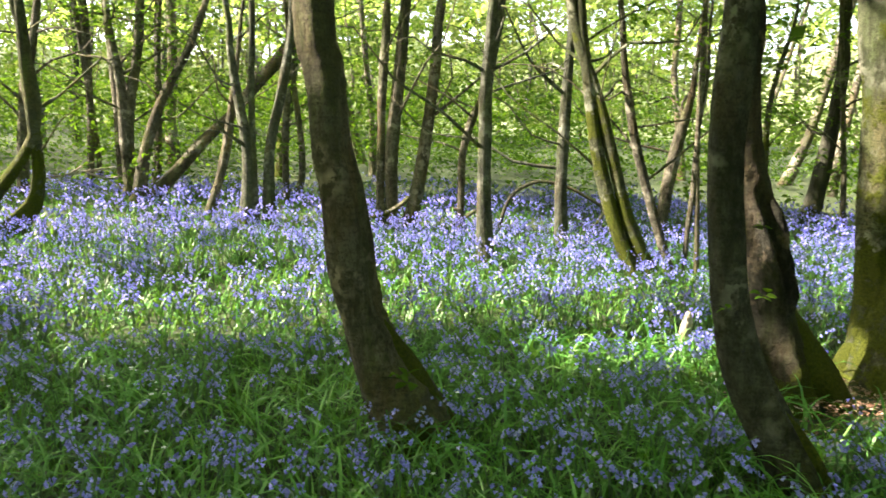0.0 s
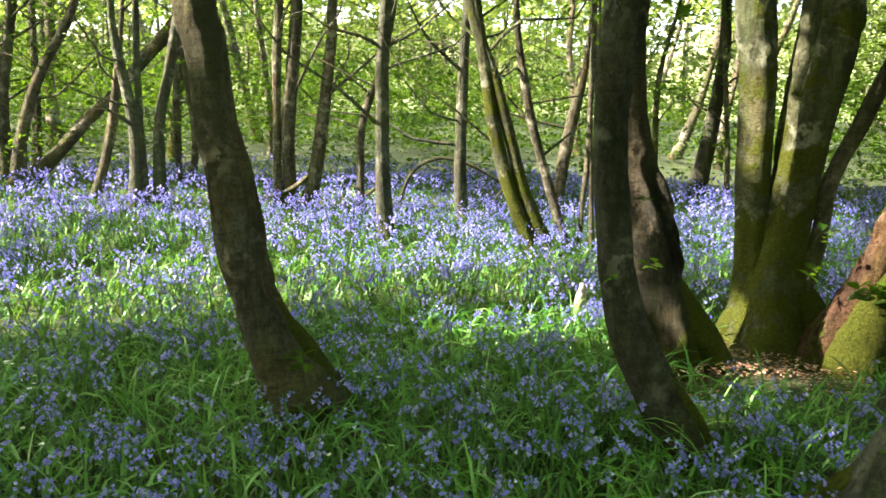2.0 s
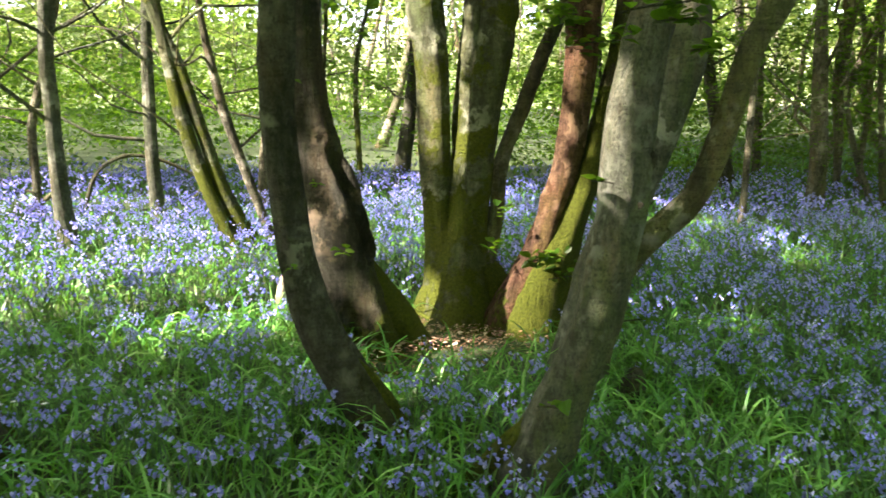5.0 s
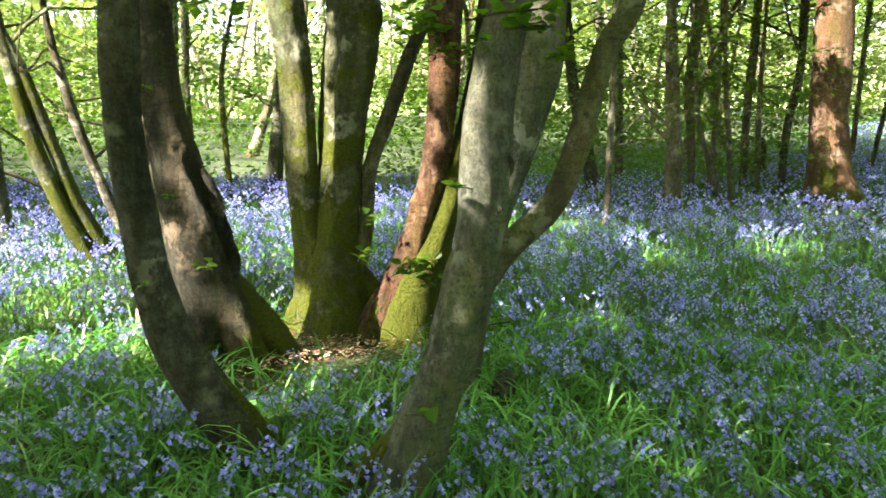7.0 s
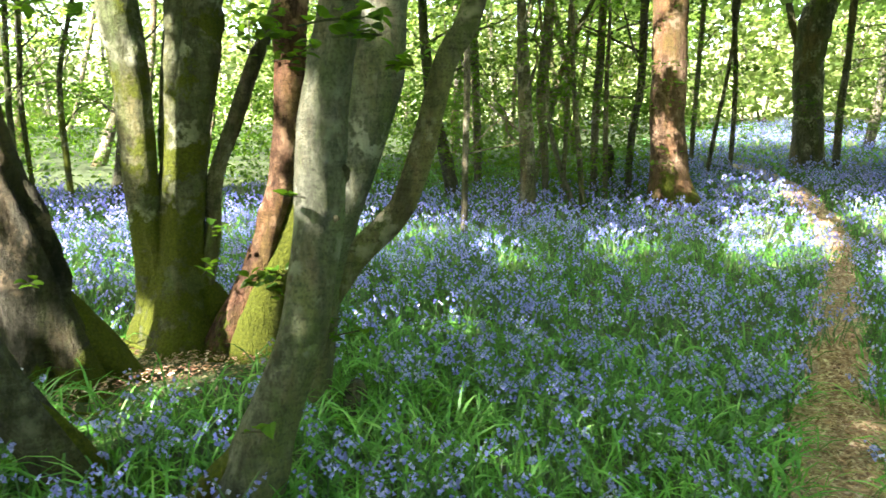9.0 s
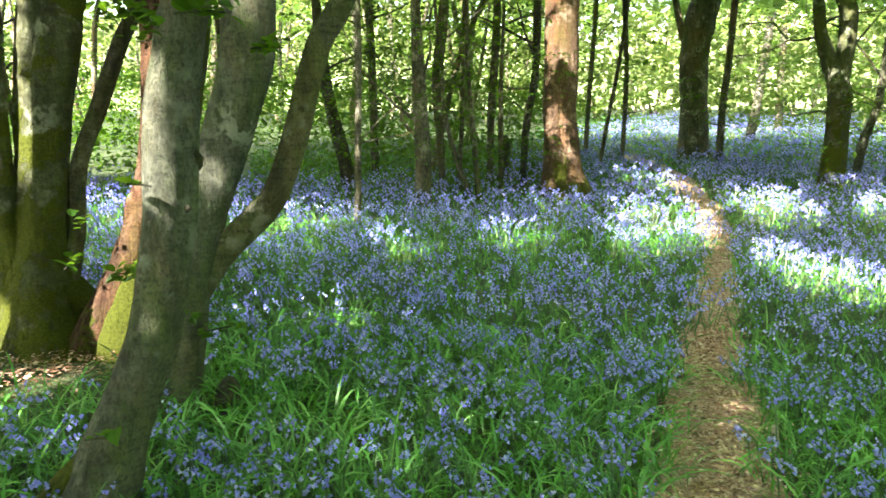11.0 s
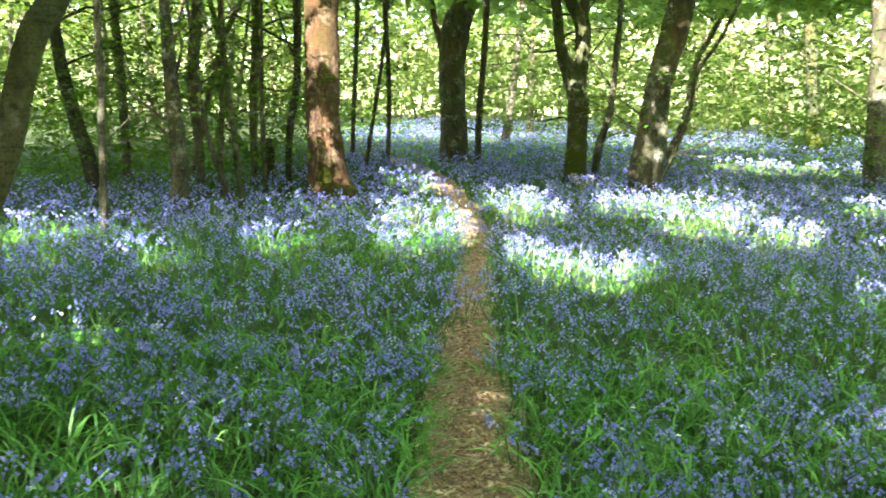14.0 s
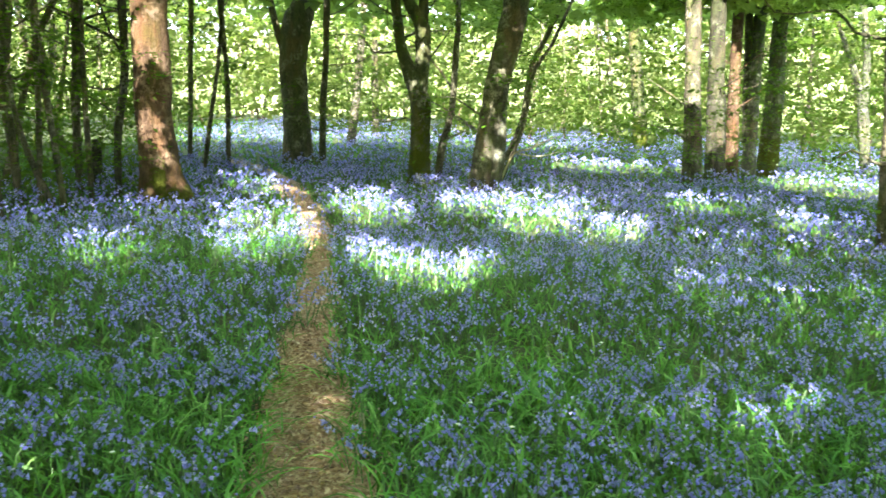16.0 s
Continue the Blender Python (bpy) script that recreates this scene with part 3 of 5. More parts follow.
tree('hornbeam_tree', 'old hornbeam with a split hollow bole and mossy root', 'torn', 9, 28, 6, [
    [(1.99, 4.5, 0.04, 0.27), (1.95, 4.52, 0.33, 0.225), (1.89, 4.55, 0.62, 0.195), (1.85, 4.56, 0.89, 0.187), (1.82, 4.57, 1.1, 0.172), (1.78, 4.58, 1.27, 0.150), (1.73, 4.6, 1.58, 0.122), (1.71, 4.6, 1.99, 0.101), (1.71, 4.6, 2.38, 0.092)],
    [(2.33, 4.37, 0.09, 0.077), (2.23, 4.41, 0.2, 0.122), (2.11, 4.46, 0.35, 0.138), (1.99, 4.5, 0.57, 0.102), (1.9, 4.54, 0.79, 0.05)],
], barks=('torn', 'foot'), grooves=[(-70, 0.55, 1.35, 9, 0.55), (-128, -0.1, 0.45, 14, 0.45)])
tree('hornbeam_tree', 'many-stemmed hornbeam with yellow-green moss on its bole', 'moss', 10, 28, 12, [
    [(2.87, 4.82, 0.07, 0.321), (2.88, 4.81, 0.36, 0.219), (2.92, 4.79, 0.8, 0.161), (2.96, 4.77, 1.19, 0.144), (3.01, 4.74, 1.61, 0.134), (3.08, 4.71, 1.95, 0.13), (3.11, 4.69, 2.31, 0.121)],
    [(2.79, 4.86, 0.16, 0.179), (2.76, 4.88, 0.53, 0.114), (2.74, 4.89, 0.81, 0.102), (2.72, 4.9, 1.2, 0.112), (2.71, 4.9, 1.58, 0.114), (2.7, 4.91, 1.95, 0.117), (2.66, 4.93, 2.31, 0.13)],
    [(2.91, 4.8, 1.08, 0.07), (2.89, 4.81, 1.39, 0.073), (2.92, 4.79, 1.76, 0.076), (2.97, 4.76, 2.31, 0.071)],
    [(2.99, 4.75, 0.4, 0.1), (3.09, 4.7, 0.79, 0.059), (3.13, 4.68, 1.19, 0.055), (3.26, 4.61, 1.57, 0.054), (3.37, 4.55, 1.91, 0.05), (3.46, 4.5, 2.13, 0.042), (3.53, 4.47, 2.32, 0.038)],
    [(3.12, 4.68, 0.14, 0.121), (3.06, 4.72, 0.31, 0.128), (2.97, 4.76, 0.52, 0.091), (2.93, 4.79, 0.72, 0.047)],
    [(2.63, 4.95, 0.05, 0.1), (2.7, 4.91, 0.21, 0.111), (2.8, 4.86, 0.41, 0.091), (2.87, 4.82, 0.64, 0.047)],
], barks=('moss', 'moss', 'moss', 'grey', 'foot', 'foot'))
tree('hornbeam_tree', 'red-brown barked leaning trunk with bright mossy foot', 'red', 9, 24, 10, [
    [(3.07, 4.41, 0.3, 0.115), (3.21, 4.32, 0.63, 0.104), (3.29, 4.27, 0.94, 0.097), (3.36, 4.23, 1.2, 0.096), (3.4, 4.2, 1.52, 0.1), (3.43, 4.18, 1.88, 0.108), (3.44, 4.17, 2.22, 0.11)],
    [(3.17, 4.35, 0.08, 0.231), (3.26, 4.29, 0.48, 0.167), (3.37, 4.22, 0.79, 0.112), (3.48, 4.14, 1.16, 0.083), (3.55, 4.1, 1.52, 0.072), (3.58, 4.08, 1.7, 0.065), (3.63, 4.05, 2.01, 0.06)],
], barks=('red', 'foot'))
tree('hornbeam_tree', 'smooth pale grey hornbeam trunk leaning out of bluebells', 'pale', 9, 30, 10, [
    [(1.86, 2.34, 0.27, 0.115), (1.9, 2.32, 0.4, 0.1), (1.95, 2.28, 0.56, 0.085), (2.02, 2.24, 0.76, 0.082), (2.06, 2.22, 0.97, 0.08), (2.09, 2.2, 1.17, 0.083), (2.1, 2.19, 1.37, 0.087), (2.12, 2.18, 1.56, 0.083), (2.15, 2.16, 1.75, 0.079), (2.18, 2.14, 1.94, 0.077)],
    [(1.74, 2.41, 0.27, 0.041), (1.8, 2.37, 0.33, 0.046), (1.88, 2.33, 0.43, 0.046), (1.96, 2.28, 0.56, 0.025)],
], barks=('pale', 'foot'))
tree('hornbeam_tree', 'lichen-spotted grey trunk with one curved rising arm', 'pale', 9, 26, 10, [
    [(2.74, 3.24, 0.2, 0.145), (2.79, 3.2, 0.54, 0.13), (2.86, 3.15, 0.87, 0.118), (2.92, 3.1, 1.13, 0.112), (2.97, 3.06, 1.3, 0.114), (3.03, 3.01, 1.54, 0.118), (3.08, 2.97, 1.77, 0.126), (3.1, 2.95, 2.12, 0.119)],
    [(2.83, 3.17, 0.62, 0.08), (2.96, 3.07, 0.84, 0.07), (3.08, 2.97, 0.99, 0.063), (3.17, 2.9, 1.12, 0.061), (3.24, 2.84, 1.36, 0.06), (3.29, 2.8, 1.59, 0.056), (3.35, 2.75, 1.85, 0.056), (3.46, 2.66, 2.13, 0.056)],
], barks=('pale', 'grey'))
tree('hornbeam_tree', 'dark hornbeam with a long leaning stem and broken limb', 'grey', 11, 8, 18, [
    [(-5.09, 12.94, 0.56, 0.134), (-5.02, 12.97, 1.15, 0.097), (-4.85, 13.04, 1.81, 0.091), (-4.64, 13.12, 2.35, 0.079), (-4.39, 13.22, 2.83, 0.073), (-4.15, 13.31, 3.44, 0.067)],
    [(-4.94, 13, 0.5, 0.135), (-4.59, 13.14, 0.9, 0.111), (-4.14, 13.32, 1.46, 0.106), (-3.79, 13.46, 1.83, 0.094), (-3.62, 13.52, 2.02, 0.095), (-3.27, 13.66, 2.5, 0.115), (-2.91, 13.81, 2.93, 0.128), (-2.74, 13.87, 3.19, 0.109)],
])
tree('hornbeam_tree', 'slender grey hornbeam trunk with fresh spring leaves', 'grey', 11, 8, 18, [
    [(-5.54, 13.67, 0.6, 0.109), (-5.56, 13.66, 1.44, 0.127), (-5.62, 13.64, 2.24, 0.094), (-5.69, 13.61, 2.84, 0.078), (-5.78, 13.57, 3.43, 0.055)],
    [(-5.55, 13.67, 1, 0.096), (-5.51, 13.68, 1.94, 0.088), (-5.39, 13.73, 2.74, 0.079), (-5.32, 13.76, 3.47, 0.075)],
])
tree('sapling', 'thin woodland sapling with fresh green leaves', 'grey', 6.5, 8, 14, [
    [(-5.51, 14.98, 0.67, 0.056), (-5.47, 14.99, 1.98, 0.056), (-5.47, 14.99, 2.86, 0.055), (-5.44, 15, 3.66, 0.048)],
])
tree('hornbeam_tree', 'slender grey hornbeam trunk with fresh spring leaves', 'grey', 11, 8, 18, [
    [(-3.48, 11.48, 0.46, 0.076), (-3.34, 11.52, 0.93, 0.065), (-3.23, 11.56, 1.47, 0.071), (-3.17, 11.57, 1.9, 0.059), (-3.14, 11.58, 2.17, 0.049), (-3.07, 11.61, 2.69, 0.038), (-3.02, 11.62, 3.21, 0.032)],
])
tree('hornbeam_tree', 'cluster of pale sunlit hornbeam stems from one stool', 'pale', 11, 8, 18, [
    [(-2.84, 11.09, 0.43, 0.106), (-2.8, 11.11, 1.12, 0.089), (-2.85, 11.09, 1.68, 0.078), (-2.96, 11.06, 2.29, 0.067), (-3.03, 11.04, 2.83, 0.051), (-3.03, 11.04, 3.13, 0.046)],
    [(-2.72, 11.13, 0.43, 0.069), (-2.73, 11.12, 1.12, 0.053), (-2.75, 11.12, 1.64, 0.052), (-2.75, 11.12, 2.4, 0.046), (-2.73, 11.12, 3.15, 0.046)],
    [(-2.53, 11.17, 0.37, 0.107), (-2.53, 11.17, 1.12, 0.08), (-2.5, 11.18, 1.54, 0.074), (-2.38, 11.21, 2.06, 0.074), (-2.29, 11.24, 2.57, 0.068), (-2.23, 11.25, 2.93, 0.052), (-2.21, 11.26, 3.18, 0.047)],
])
tree('hornbeam_tree', 'three grey hornbeam stems rising from one stool', 'grey', 11, 8, 18, [
    [(-0.76, 11.19, 0.41, 0.098), (-0.77, 11.19, 0.97, 0.092), (-0.78, 11.19, 1.4, 0.097), (-0.72, 11.19, 2.09, 0.09), (-0.66, 11.2, 2.71, 0.09), (-0.62, 11.2, 3.22, 0.084)],
    [(-0.92, 11.18, 0.39, 0.071), (-0.93, 11.18, 1.13, 0.054), (-0.92, 11.18, 1.93, 0.058), (-0.89, 11.18, 2.7, 0.063), (-0.86, 11.18, 3.21, 0.057)],
    [(-0.5, 11.21, 0.38, 0.12), (-0.4, 11.22, 0.81, 0.098), (-0.29, 11.22, 1.51, 0.086), (-0.21, 11.23, 2.2, 0.08), (-0.16, 11.23, 2.72, 0.074), (-0.14, 11.23, 3.23, 0.069)],
])
tree('sapling', 'thin woodland sapling with fresh green leaves', 'grey', 6.5, 12, 14, [
    [(0.24, 10.93, 0.38, 0.059), (0.23, 10.93, 0.94, 0.053), (0.24, 10.93, 1.42, 0.058), (0.37, 10.93, 1.89, 0.058), (0.46, 10.93, 2.12, 0.042), (0.52, 10.93, 2.45, 0.031)],
])
tree('hornbeam_tree', 'slim pale grey trunk with a mossy foot', 'pale', 11, 12, 18, [
    [(0.47, 8.64, 0.3, 0.107), (0.44, 8.64, 0.82, 0.089), (0.43, 8.64, 1.24, 0.08), (0.43, 8.64, 1.65, 0.079), (0.42, 8.64, 2.06, 0.074), (0.46, 8.64, 2.54, 0.07), (0.48, 8.64, 2.86, 0.069)],
    [(0.48, 8.64, 2.34, 0.037), (0.52, 8.63, 2.62, 0.041), (0.55, 8.63, 2.86, 0.041)],
])
tree('hornbeam_tree', 'slender grey hornbeam trunk with fresh spring leaves', 'pale', 11, 12, 18, [
    [(1.53, 10.04, 0.33, 0.09), (1.5, 10.04, 0.96, 0.079), (1.5, 10.04, 1.54, 0.073), (1.52, 10.04, 2.16, 0.068), (1.54, 10.03, 2.73, 0.058), (1.55, 10.03, 3.1, 0.057)],
])
tree('hornbeam_tree', 'two crossing hornbeam stems leaning over the bluebells', 'moss', 11, 12, 18, [
    [(1.98, 8, 0.26, 0.093), (1.79, 8.05, 0.72, 0.08), (1.62, 8.09, 1.27, 0.08), (1.53, 8.11, 1.7, 0.071), (1.46, 8.13, 2.13, 0.063), (1.39, 8.15, 2.58, 0.055), (1.36, 8.15, 2.81, 0.05)],
    [(2.15, 7.96, 0.26, 0.076), (1.9, 8.02, 0.8, 0.064), (1.7, 8.07, 1.51, 0.063), (1.55, 8.11, 2.05, 0.063), (1.41, 8.14, 2.39, 0.059), (1.29, 8.17, 2.81, 0.054)],
])
tree('sapling', 'thin woodland sapling with fresh green leaves', 'grey', 6.5, 12, 14, [
    [(2.42, 8.24, 0.26, 0.05), (2.23, 8.3, 0.86, 0.05), (2.05, 8.35, 1.47, 0.049), (1.94, 8.38, 1.99, 0.045), (1.86, 8.4, 2.47, 0.036), (1.83, 8.41, 2.86, 0.032)],
])
tree('hornbeam_tree', 'short broken-topped leaning trunk with leafy shoots', 'grey', 11, 8, 18, [
    [(2.99, 10.67, 0.34, 0.091), (3.04, 10.66, 0.93, 0.09), (3.12, 10.64, 1.46, 0.089), (3.2, 10.61, 1.87, 0.073), (3.28, 10.59, 2.23, 0.047), (3.31, 10.58, 2.63, 0.036)],
])
tree('sapling', 'thin woodland sapling with fresh green leaves', 'grey', 6.5, 12, 14, [
    [(2.59, 8.26, 0.26, 0.029), (2.6, 8.25, 0.7, 0.027), (2.63, 8.24, 1.07, 0.029), (2.64, 8.24, 1.68, 0.024)],
    [(2.71, 8.22, 0.29, 0.033), (2.68, 8.23, 0.95, 0.029), (2.64, 8.24, 1.68, 0.028), (2.65, 8.24, 2.35, 0.032), (2.64, 8.24, 2.86, 0.028)],
])
tree('sapling', 'thin woodland sapling with fresh green leaves', 'moss', 6.5, 8, 14, [
    [(5.12, 12.43, 0.41, 0.057), (5.11, 12.43, 0.72, 0.05), (5.08, 12.45, 1.77, 0.05), (5.12, 12.43, 2.49, 0.043), (5.33, 12.34, 3.43, 0.03)],
    [(4.47, 12.69, 0.5, 0.045), (4.44, 12.71, 1.76, 0.05), (4.49, 12.69, 2.98, 0.043), (4.52, 12.68, 3.58, 0.043)],
    [(4.64, 12.63, 0.64, 0.038), (4.59, 12.64, 2.07, 0.044), (4.66, 12.62, 2.98, 0.037), (4.65, 12.62, 3.57, 0.037)],
])
tree('hornbeam_tree', 'dark leaning trunk at the edge of the clearing', 'dark', 11, 8, 18, [
    [(6.11, 12.96, 0.43, 0.178), (6.22, 12.91, 1.15, 0.143), (6.33, 12.86, 2.05, 0.116), (6.38, 12.83, 2.86, 0.095), (6.36, 12.85, 3.65, 0.082)],
])
tree('sapling', 'thin woodland sapling with fresh green leaves', 'grey', 6.5, 8, 14, [
    [(6.44, 12.53, 0.4, 0.058), (6.42, 12.54, 0.98, 0.045), (6.33, 12.58, 2.1, 0.044), (6.2, 12.65, 3.62, 0.037)],
])
tree('hornbeam_tree', 'curved hornbeam stems with a mossy swept base', 'moss', 11, 12, 18, [
    [(-5.23, 9.38, 0.4, 0.138), (-5.04, 9.49, 0.67, 0.104), (-4.97, 9.53, 1.05, 0.076), (-4.99, 9.51, 1.53, 0.069), (-5.03, 9.49, 2.13, 0.075), (-5.06, 9.47, 2.72, 0.067), (-5.08, 9.46, 3.11, 0.053)],
    [(-5.37, 9.3, 0.84, 0.088), (-5.12, 9.44, 1.25, 0.068), (-4.96, 9.53, 1.73, 0.055), (-5, 9.51, 2.33, 0.047), (-5.1, 9.45, 2.85, 0.04)],
])
tree('hornbeam_tree', 'slender grey hornbeam trunk with fresh spring leaves', 'grey', 11, 8, 18, [
    [(-7.15, 13.17, 0.61, 0.106), (-7.12, 13.19, 1.42, 0.105), (-7.06, 13.23, 2.36, 0.095), (-6.91, 13.3, 3.2, 0.075), (-6.85, 13.34, 3.75, 0.066)],
])
tree('hornbeam_tree', 'slender grey hornbeam trunk with fresh spring leaves', 'grey', 11, 8, 18, [
    [(-6.73, 14.75, 0.68, 0.064), (-6.69, 14.77, 1.43, 0.075), (-6.69, 14.77, 2.47, 0.074), (-6.72, 14.76, 3.5, 0.084), (-6.75, 14.75, 4, 0.083)],
    [(-6.57, 14.83, 0.63, 0.054), (-6.6, 14.81, 1.43, 0.053), (-6.75, 14.75, 2.78, 0.053), (-6.88, 14.69, 3.99, 0.052)],
])
tree('hornbeam_tree', 'slender grey hornbeam trunk with fresh spring leaves', 'grey', 11, 8, 18, [
    [(-5.85, 14.11, 0.63, 0.092), (-5.85, 14.11, 1.44, 0.102), (-5.9, 14.09, 2.44, 0.101), (-5.98, 14.05, 3.41, 0.07), (-6.03, 14.03, 3.89, 0.059)],
    [(-5.72, 14.16, 0.63, 0.093), (-5.78, 14.14, 1.65, 0.102), (-5.64, 14.19, 2.45, 0.101), (-5.51, 14.25, 3.35, 0.081), (-5.49, 14.26, 3.94, 0.08)],
])
tree('hornbeam_tree', 'slender grey hornbeam trunk with fresh spring leaves', 'grey', 11, 8, 18, [
    [(-5.65, 15.18, 0.68, 0.077), (-5.57, 15.21, 1.99, 0.066), (-5.56, 15.21, 3.06, 0.065), (-5.53, 15.23, 4.11, 0.064)],
])
tree('sapling', 'thin woodland sapling with fresh green leaves', 'grey', 6.5, 8, 14, [
    [(-2.81, 13.8, 0.56, 0.06), (-2.83, 13.8, 1.51, 0.06), (-2.77, 13.81, 2.68, 0.059), (-2.75, 13.82, 3.92, 0.049)],
    [(-2.59, 13.85, 0.56, 0.071), (-2.54, 13.86, 1.31, 0.06), (-2.68, 13.83, 2.49, 0.049)],
])
tree('oak_tree', 'stout upright trunk with warm red-brown bark in dappled sun', 'oak', 16, 28, 0, [
    [(13.01, 6.48, 0.2, 0.455), (13, 6.5, 0.4, 0.375), (12.99, 6.53, 0.72, 0.324), (12.96, 6.59, 1.59, 0.286), (12.95, 6.6, 2.53, 0.288), (12.96, 6.59, 3.45, 0.294)],
])
tree('hornbeam_tree', 'slender grey hornbeam trunk with fresh spring leaves', 'grey', 11, 8, 18, [
    [(10.12, 7.46, 0.16, 0.15), (10.13, 7.44, 0.64, 0.122), (10.13, 7.45, 1.08, 0.122), (10.1, 7.48, 1.93, 0.103), (10.08, 7.51, 2.76, 0.085), (10.07, 7.52, 3.16, 0.076)],
])
tree('sapling', 'thin woodland sapling with fresh green leaves', 'grey', 6.5, 12, 14, [
    [(7.88, 6.75, 0.14, 0.05), (7.9, 6.73, 1.15, 0.042), (7.92, 6.71, 2.18, 0.042), (7.92, 6.71, 2.85, 0.034)],
])
tree('hornbeam_tree', 'thin dark leaning trunk in the shaded thicket', 'dark', 11, 8, 18, [
    [(11.03, 9.88, 0.27, 0.144), (10.95, 9.97, 0.9, 0.122), (10.83, 10.09, 1.6, 0.111), (10.75, 10.18, 2.29, 0.1), (10.7, 10.23, 2.96, 0.089), (10.68, 10.25, 3.43, 0.078)],
])
tree('hornbeam_tree', 'slender grey hornbeam trunk with fresh spring leaves', 'grey', 11, 8, 18, [
    [(13.03, 11, 0.34, 0.083), (13.02, 11.02, 1.51, 0.082), (12.99, 11.05, 3.1, 0.081), (12.97, 11.07, 3.76, 0.08)],
])
tree('hornbeam_tree', 'slender grey hornbeam trunk with fresh spring leaves', 'grey', 11, 8, 18, [
    [(11.87, 8.36, 0.2, 0.061), (11.85, 8.38, 1.01, 0.071), (11.81, 8.44, 2, 0.09), (11.86, 8.36, 2.96, 0.089), (11.89, 8.33, 3.44, 0.088)],
])
tree('hornbeam_tree', 'slender grey hornbeam trunk with fresh spring leaves', 'grey', 11, 8, 18, [
    [(14.16, 8.83, 0.24, 0.082), (14.17, 8.82, 1.51, 0.081), (14.21, 8.76, 2.64, 0.092), (14.23, 8.72, 3.75, 0.079)],
])
tree('sapling', 'thin woodland sapling with fresh green leaves', 'grey', 6.5, 8, 14, [
    [(11.56, 7.57, 0.17, 0.058), (11.41, 7.79, 0.94, 0.048), (11.32, 7.92, 1.69, 0.038), (11.3, 7.95, 2.43, 0.038)],
    [(11.66, 7.44, 0.22, 0.049), (11.62, 7.49, 1.03, 0.048), (11.56, 7.58, 2.25, 0.038), (11.54, 7.6, 3.34, 0.037)],
])
tree('hornbeam_tree', 'slender grey hornbeam trunk with fresh spring leaves', 'dark', 11, 8, 18, [
    [(13.83, 7.84, 0.19, 0.067), (13.86, 7.8, 1.3, 0.077), (13.94, 7.66, 2.27, 0.077), (13.95, 7.64, 3.63, 0.086)],
])
tree('sapling', 'thin woodland sapling with fresh green leaves', 'grey', 6.5, 8, 14, [
    [(12.7, 7.64, 0.17, 0.047), (12.69, 7.65, 1.51, 0.046), (12.7, 7.64, 2.51, 0.041)],
    [(12.28, 8.3, 0.17, 0.047), (12.32, 8.24, 1.51, 0.046), (12.35, 8.2, 3.48, 0.045)],
])
tree('oak_tree', 'thick dark-shaded trunk standing beyond the end of the path', 'grey', 15, 16, 0, [
    [(23.95, 7.94, 0.31, 0.515), (23.94, 7.99, 1.71, 0.387), (23.92, 8.05, 3.08, 0.401), (23.96, 7.93, 4.27, 0.449), (24.03, 7.71, 5.1, 0.396)],
    [(23.87, 8.18, 3.25, 0.156), (23.8, 8.37, 3.75, 0.121), (23.76, 8.5, 4.25, 0.103)],
])
tree('hornbeam_tree', 'forked trunk with two upward limbs among bluebells', 'moss', 13, 16, 8, [
    [(19.12, 3.25, 0.05, 0.285), (19.13, 3.23, 1.02, 0.229), (19.13, 3.22, 1.95, 0.227), (19.1, 3.39, 2.47, 0.2), (19.05, 3.64, 3.12, 0.132), (19.02, 3.81, 4.27, 0.118)],
    [(19.12, 3.25, 1.95, 0.187), (19.14, 3.18, 2.73, 0.173), (19.14, 3.18, 3.63, 0.184), (19.09, 3.42, 4.08, 0.144), (19.06, 3.6, 4.45, 0.118)],
    [(19.14, 3.18, 3.5, 0.119), (19.14, 3.15, 4.27, 0.105)],
])
tree('hornbeam_tree', 'leaning grey trunk with a pale sunlit second stem', 'grey', 13, 16, 8, [
    [(18.37, 1.72, -0.01, 0.294), (18.39, 1.5, 1.32, 0.265), (18.41, 1.28, 2.55, 0.274), (18.44, 1.07, 3.51, 0.271), (18.45, 0.97, 4.11, 0.269)],
    [(18.4, 1.37, 0.06, 0.191), (18.41, 1.28, 0.94, 0.177), (18.42, 1.22, 1.69, 0.113)],
], barks=('grey', 'pale'))
tree('hornbeam_tree', 'slender grey hornbeam trunk with fresh spring leaves', 'grey', 11, 8, 18, [
    [(20.01, 2.94, 0.05, 0.099), (20.03, 2.8, 1.01, 0.098), (20.06, 2.61, 1.7, 0.084), (20.08, 2.52, 3.06, 0.083), (20.09, 2.47, 3.86, 0.068)],
])
tree('hornbeam_tree', 'slender grey hornbeam trunk with fresh spring leaves', 'grey', 11, 8, 18, [
    [(26.6, 1.83, 0.11, 0.102), (26.64, 1.25, 1.43, 0.092), (26.66, 0.97, 3.22, 0.09), (26.69, 0.65, 3.92, 0.081), (26.72, 0.18, 4.95, 0.071)],
])
tree('hornbeam_tree', 'dark upright trunk with mossy bark across the clearing', 'moss', 11, 8, 18, [
    [(41.21, -3.95, 0.16, 0.374), (41.23, -3.75, 2.55, 0.329), (41.26, -3.42, 5.23, 0.272), (41.28, -3.16, 7.33, 0.243)],
])
tree('hornbeam_tree', 'upright grey-green trunk in a row of trunks', 'grey', 11, 8, 3, [
    [(24.30, -3.90, -0.10, 0.289), (24.32, -3.76, 2.41, 0.240), (24.34, -3.66, 4.88, 0.236)],
])
